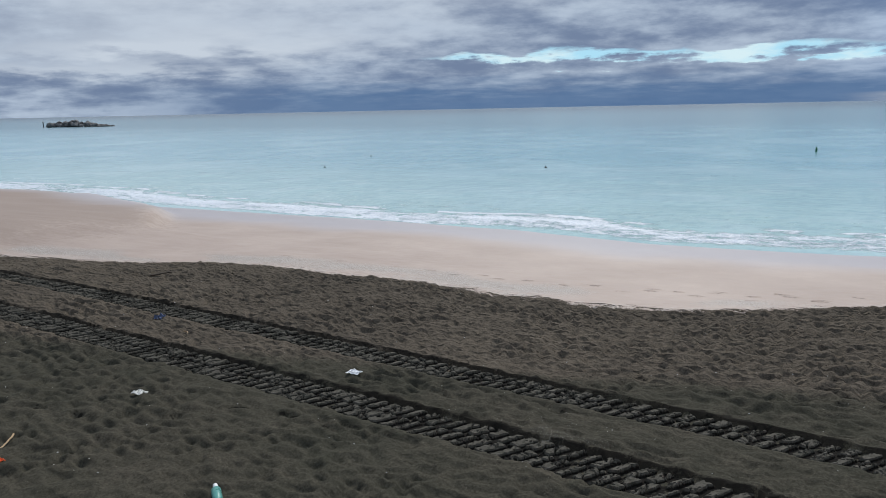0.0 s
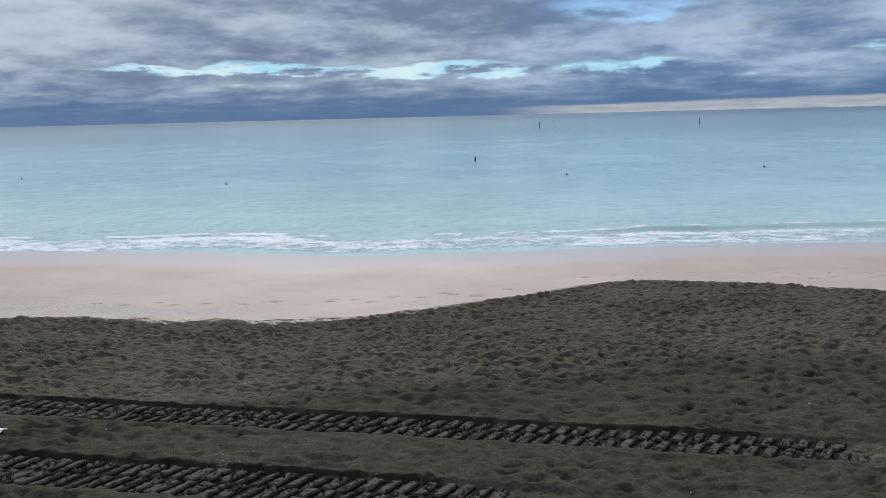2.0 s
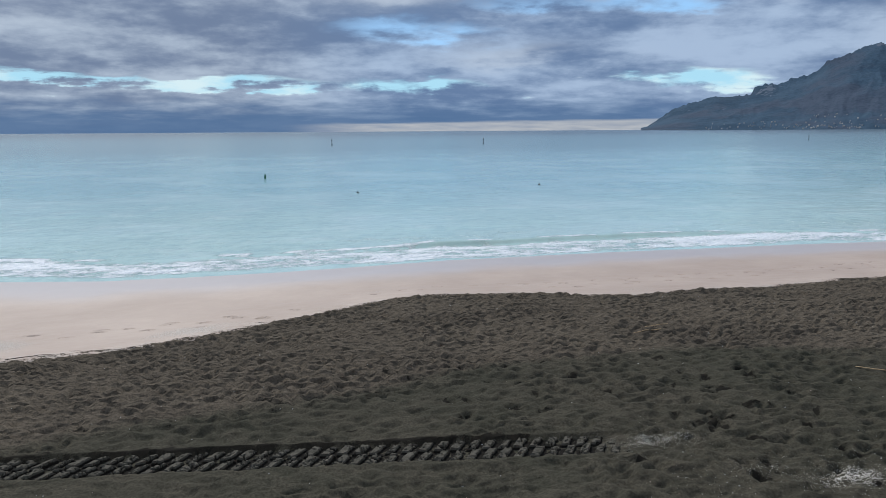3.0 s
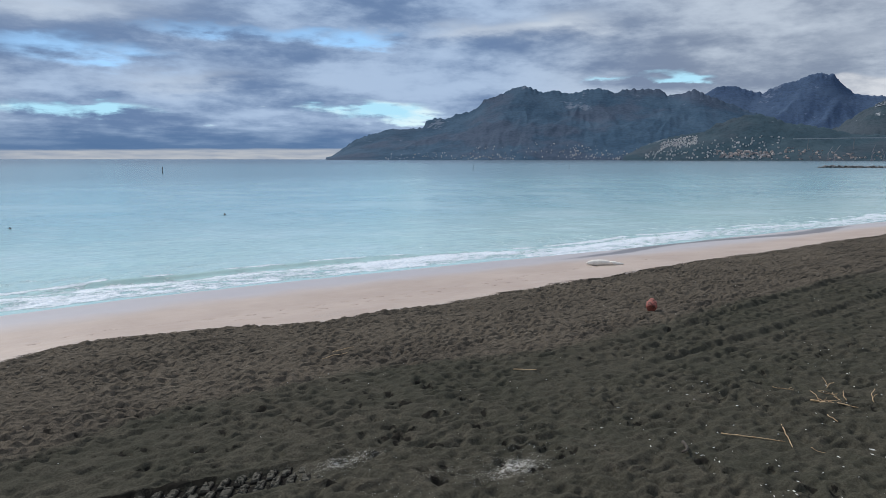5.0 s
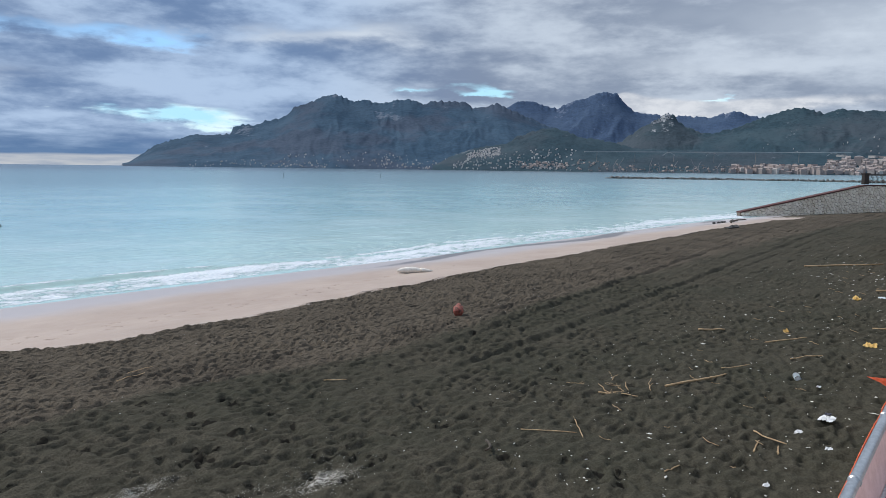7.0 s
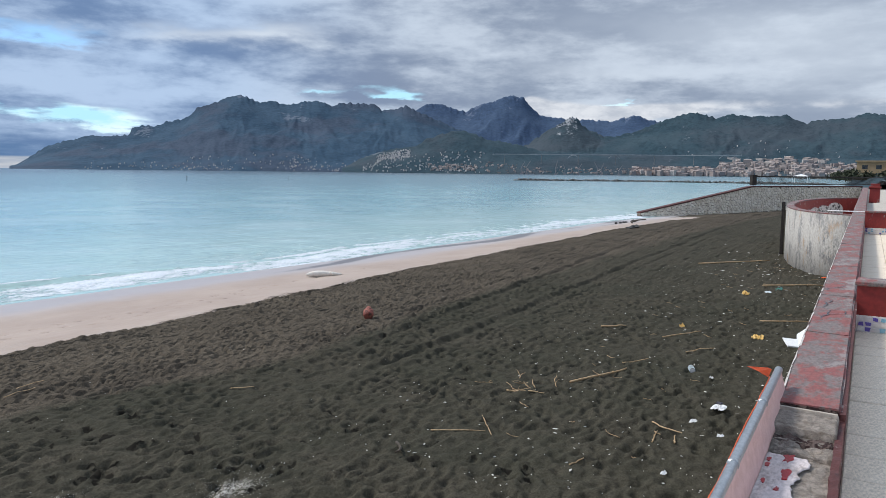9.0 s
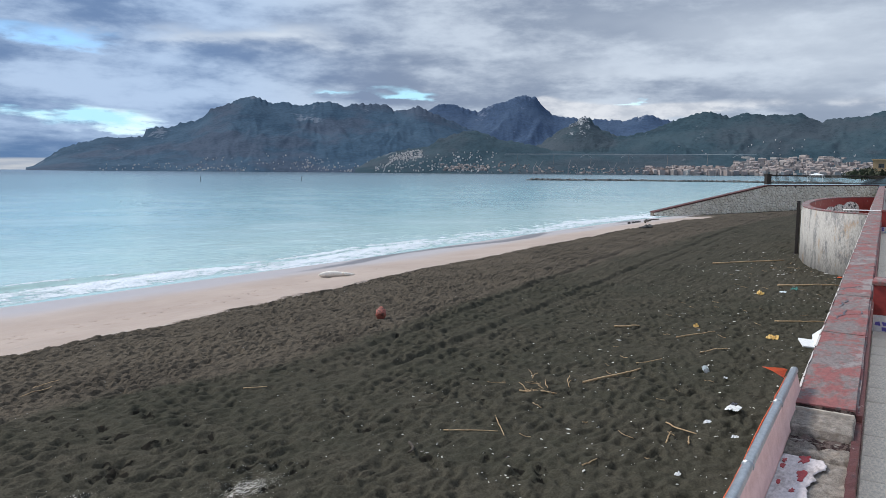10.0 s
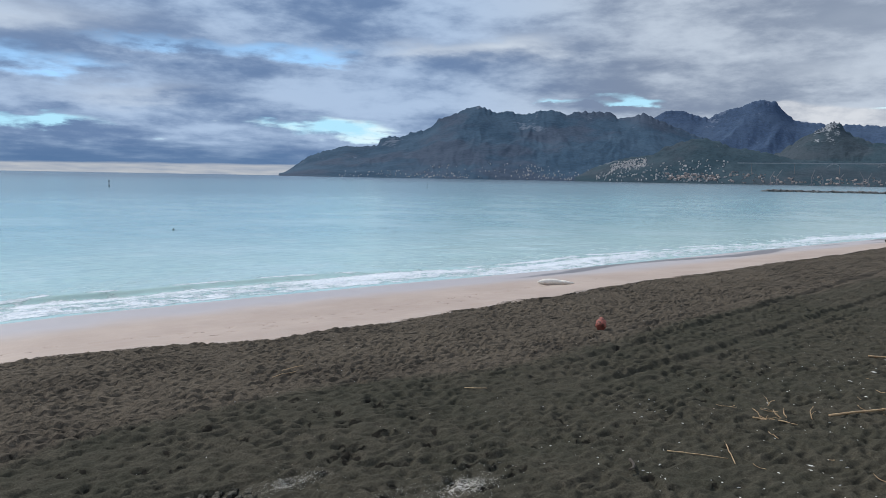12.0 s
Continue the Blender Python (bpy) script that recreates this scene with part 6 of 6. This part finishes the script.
def build_litter():
    # red-brown rusted drum
    x, y = 14.0, 11.35
    d = thing("rusted_can", "dented rusty red-brown drum lying on the dark sand", "drum", (x, y, ground_height(x, y) + 0.10), turn=35)
    bm = bmesh.new()
    tube(bm, [(-0.16, 0, 0.0), (-0.15, 0, 0.0), (-0.05, 0, 0.015), (0.08, 0, 0.02), (0.16, 0, 0.01)], [0.11, 0.135, 0.15, 0.145, 0.13], 16, cap=False)
    for v in bm.verts:
        v.co *= 0.74 + 0.09 * math.sin(v.co.x * 31 + v.co.z * 19) * math.cos(v.co.y * 23)
    bmesh.ops.rotate(bm, matrix=Matrix.Rotation(radians(-28), 3, "Y"), verts=bm.verts)
    bmesh.ops.solidify(bm, geom=list(bm.faces), thickness=0.012)
    part("shell", bm, MAT["rust"], d, "", True)
    bm = bmesh.new()
    bmesh.ops.create_circle(bm, cap_ends=True, radius=0.078, segments=14)
    bmesh.ops.rotate(bm, matrix=Matrix.Rotation(radians(62), 3, "Y"), verts=bm.verts)
    bmesh.ops.translate(bm, vec=(-0.12, 0, -0.06), verts=bm.verts)
    bmesh.ops.solidify(bm, geom=list(bm.faces), thickness=0.01)
    part("bottom", bm, MAT["rust"], d)
    # bleached trunk on the pale sand
    x0, y0, x1, y1 = 20.15, 19.32, 21.2, 18.48
    z = ground_height(20.7, 18.9)
    lg = thing("driftwood_log", "smooth bleached driftwood trunk on the wet pale sand", "log", (20.7, 18.9, z))
    n, pts, rad = 13, [], []
    for k in range(n):
        u = k / (n - 1)
        pts.append((x0 + (x1 - x0) * u - 20.7, y0 + (y1 - y0) * u - 18.9 + 0.03 * math.sin(u * 5), 0.075 + 0.02 * math.sin(u * 4)))
        rad.append(float(np.interp(u, (0, 0.10, 0.3, 0.52, 0.62, 0.74, 0.88, 1.0), (0.035, 0.09, 0.12, 0.115, 0.078, 0.088, 0.05, 0.02))))
    bm = bmesh.new()
    tube(bm, pts, rad, 12)
    part("trunk", bm, MAT["log"], lg, "", True)
    bm = bmesh.new()
    p = Vector(pts[8])
    tube(bm, [p + Vector((0, 0, 0.03)), p + Vector((-0.05, -0.12, 0.06)), p + Vector((-0.1, -0.2, 0.0))], [0.05, 0.04, 0.02], 8)
    part("branch_stub", bm, MAT["log"], lg, "", True)
    # cup
    x, y = 13.6, 3.44
    c = thing("plastic_cup", "pale blue-grey plastic cup lying on its side", "cup", (x, y, ground_height(x, y) + 0.05), turn=25)
    bm = bmesh.new()
    tube(bm, [(-0.09, 0, 0), (0.09, 0, 0.01)], [0.052, 0.055], 16, cap=False)
    bmesh.ops.solidify(bm, geom=list(bm.faces), thickness=0.004)
    part("wall", bm, MAT["cup"], c, "", True)
    bm = bmesh.new()
    tube(bm, [(-0.092, 0, 0), (-0.085, 0, 0)], 0.044, 16)
    part("bottom", bm, MAT["white"], c)
    bm = bmesh.new()
    tube(bm, [(0.085, 0, 0.01), (0.095, 0, 0.01)], 0.058, 16, cap=False)
    bmesh.ops.solidify(bm, geom=list(bm.faces), thickness=0.005)
    part("rim", bm, MAT["white"], c)
    # papers and scraps
    p = crumpled("crumpled_paper", "crumpled white printed paper on the sand", "paper", 11.5, 2.48, 0.14, MAT["white"], 5, 0.004, 0.07)
    for k in range(7):
        bm = bmesh.new()
        box(bm, -0.07 + 0.018 * k, -0.062 + 0.018 * k, -0.05, 0.04 - 0.01 * (k % 3), 0.085, 0.089)
        part("print_bar", bm, MAT["tile_dark"], p)
    for x, y, s, m, n, lab, cat, sd in ((10.75, 2.66, 0.07, "white", "paper_scrap", "torn white paper scrap", "paper", 7), (8.64, 2.46, 0.05, "white", "paper_scrap", "small torn white scrap", "paper", 8),
                                       (23.4, 4.45, 0.16, "yellow", "foam_lump", "crumbling yellow foam lump", "foam", 9), (17.3, 2.98, 0.17, "yellow", "foam_slab", "broken pale yellow foam slab", "foam", 10),
                                       (17.6, 4.72, 0.07, "yellow", "foam_crumb", "small yellow-brown foam crumb", "foam", 11), (-8.22, 6.17, 0.09, "shell", "shell_fragment", "pale broken shell on the sand", "shell", 12),
                                       (-6.15, 7.87, 0.10, "white", "plastic_scrap", "crumpled white plastic scrap", "plastic", 13), (-10.98, 8.96, 0.14, "blue", "plastic_bag", "dark blue crumpled plastic bag", "bag", 14),
                                       (25.2, 3.8, 0.14, "teal", "plastic_lump", "crushed teal plastic container", "plastic", 15), (24.2, 3.95, 0.14, "cup", "plastic_sheet", "flat pale blue plastic sheet", "plastic", 16),
                                       (28.6, 2.9, 0.12, "orange", "red_scrap", "orange-red plastic scrap by the terrace", "plastic", 17), (13.2, 3.0, 0.05, "white", "paper_scrap", "small white paper scrap", "paper", 18),
                                       (-8.05, 4.28, 0.05, "orange", "orange_scrap", "small orange plastic scrap beside a reed", "plastic", 20), (10.4, 2.2, 0.06, "white", "paper_scrap", "thin white paper strip", "paper", 19)):
        crumpled(n, lab, cat, x, y, s, MAT[m], sd, 0.02 if m == "yellow" else 0.004, 0.13 if m in ("yellow", "blue", "teal") else 0.045)
    # folded white board by the wall
    b = thing("polystyrene_board", "folded white polystyrene board leaning by the wall", "board", (17.35, 2.22, ground_height(17.35, 2.22)), turn=8)
    for name, m, hx, hy in (("panel", pose(0.1, -0.22, 0.17, -40, 0, 0), 0.62, 0.26), ("panel", pose(-0.35, 0.06, 0.03, 4, -4, 10), 0.30, 0.16)):
        bm = bmesh.new()
        box(bm, -hx, hx, -hy, hy, -0.018, 0.018)
        bmesh.ops.bevel(bm, geom=list(bm.edges), offset=0.006, segments=1, affect="EDGES")
        bmesh.ops.transform(bm, matrix=m, verts=bm.verts)
        part(name, bm, MAT["white"], b)
    # teal bottle with a white cap near the viewer
    x, y = -5.5, 4.72
    bt = thing("glass_bottle", "teal bottle with a white cap half sunk in sand", "bottle", (x, y, ground_height(x, y) + 0.04), turn=-40)
    bm = bmesh.new()
    tube(bm, [(-0.02, 0, 0), (0.0, 0, 0), (0.15, 0, -0.01), (0.19, 0, -0.01), (0.24, 0, -0.01)], [0.02, 0.045, 0.045, 0.025, 0.015], 14)
    part("body", bm, MAT["teal"], bt, "", True)
    bm = bmesh.new()
    tube(bm, [(-0.07, 0.0, 0.02), (-0.02, 0, 0.005)], [0.022, 0.024], 12)
    part("cap", bm, MAT["white"], bt)


def build_shells():
    """Countless pale chips and shell crumbs strewn over the dark sand."""
    rng = np.random.default_rng(33)
    spots = []

    def chip(x, y, s):
        spots.append((x, y, s))

    for _ in range(800):
        x = 7 + 30 * rng.random() ** 1.4
        chip(x, outer(x) + 0.3 + 6 * rng.random() ** 1.5, rng.uniform(0.005, 0.02))
    for _ in range(90):
        x = 8 + 26 * rng.random()
        chip(x, outer(x) + 0.4 + 4.5 * rng.random() ** 1.3, 0.016 + 0.03 * rng.random() ** 2)
    for _ in range(120):
        x = rng.normal(31.5, 3.2)
        chip(x, outer(x) + 1.9 + rng.normal(0, 1.4) + 0.25 * abs(x - 31), 0.02 + 0.05 * rng.random() ** 2)
    for _ in range(420):
        x = rng.uniform(-14, 20)
        chip(x, rng.uniform(3.5, float(dark_edge(x)) - 0.3), rng.uniform(0.004, 0.011))
    for cx, cy, w, n in ((5.4, 6.4, 0.35, 150), (3.75, 6.6, 0.3, 90), (3.8, 7.62, 0.3, 60), (5.75, 6.55, 0.25, 80), (-3.2, 7.25, 0.4, 60)):
        for _ in range(n):
            chip(cx + rng.normal(0, w), cy + rng.normal(0, w), rng.uniform(0.002, 0.006))
    at = np.array(spots)
    heights = base_height(at[:, 0], at[:, 1]) + relief(at[:, 0], at[:, 1])
    bm = bmesh.new()
    for (x, y, s), z in zip(spots, heights):
        a = rng.uniform(0, 6.3)
        q = []
        for k in range(4):
            r = s * rng.uniform(0.5, 1.2)
            q.append(bm.verts.new((x + r * math.cos(a + k * 1.57) * (1.7 if k % 2 else 0.6), y + r * math.sin(a + k * 1.57) * (1.7 if k % 2 else 0.6), z + 0.004 + rng.uniform(0, 0.4) * s)))
        t = bm.verts.new((x, y, z + 0.008 + s * 0.45))
        for k in range(4):
            bm.faces.new((q[k], q[(k + 1) % 4], t))
    tagged(part("shell_chips", bm, MAT["shell"]), "pale shell chips and crumbs strewn over dark sand", "shells", "", "stuff")


# ---- build ----
build_ground()
build_sea()
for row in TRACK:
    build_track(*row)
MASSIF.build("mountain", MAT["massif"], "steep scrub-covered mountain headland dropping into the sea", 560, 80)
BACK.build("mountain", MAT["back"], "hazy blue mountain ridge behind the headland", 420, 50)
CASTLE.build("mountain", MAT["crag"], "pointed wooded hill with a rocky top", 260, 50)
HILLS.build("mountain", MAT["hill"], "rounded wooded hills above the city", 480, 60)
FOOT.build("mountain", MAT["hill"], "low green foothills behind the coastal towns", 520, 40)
build_summit()
build_towns()
build_viaduct()
build_cranes()
rock_line("breakwater", "long low breakwater of dark rocks in the bay", ((376, 199), (392, 175), (407, 148), (415, 110), (408, 70), (400, 40)), 900, 0.65, 2.2, 1.0)
rock_line("rock_groyne", "far rocky groyne along the harbour mouth", ((1500, 225), (1300, 160), (1180, 110), (900, 70)), 300, 3.0, 8, 4.0)
build_islet()
build_buoys()
build_right_coast()
build_fence()
build_sticks()
build_beach_rocks()
build_litter()
build_shells()
build_parapet()
build_bastion()
build_bench_walls()
build_promenade()
build_stone_wall()
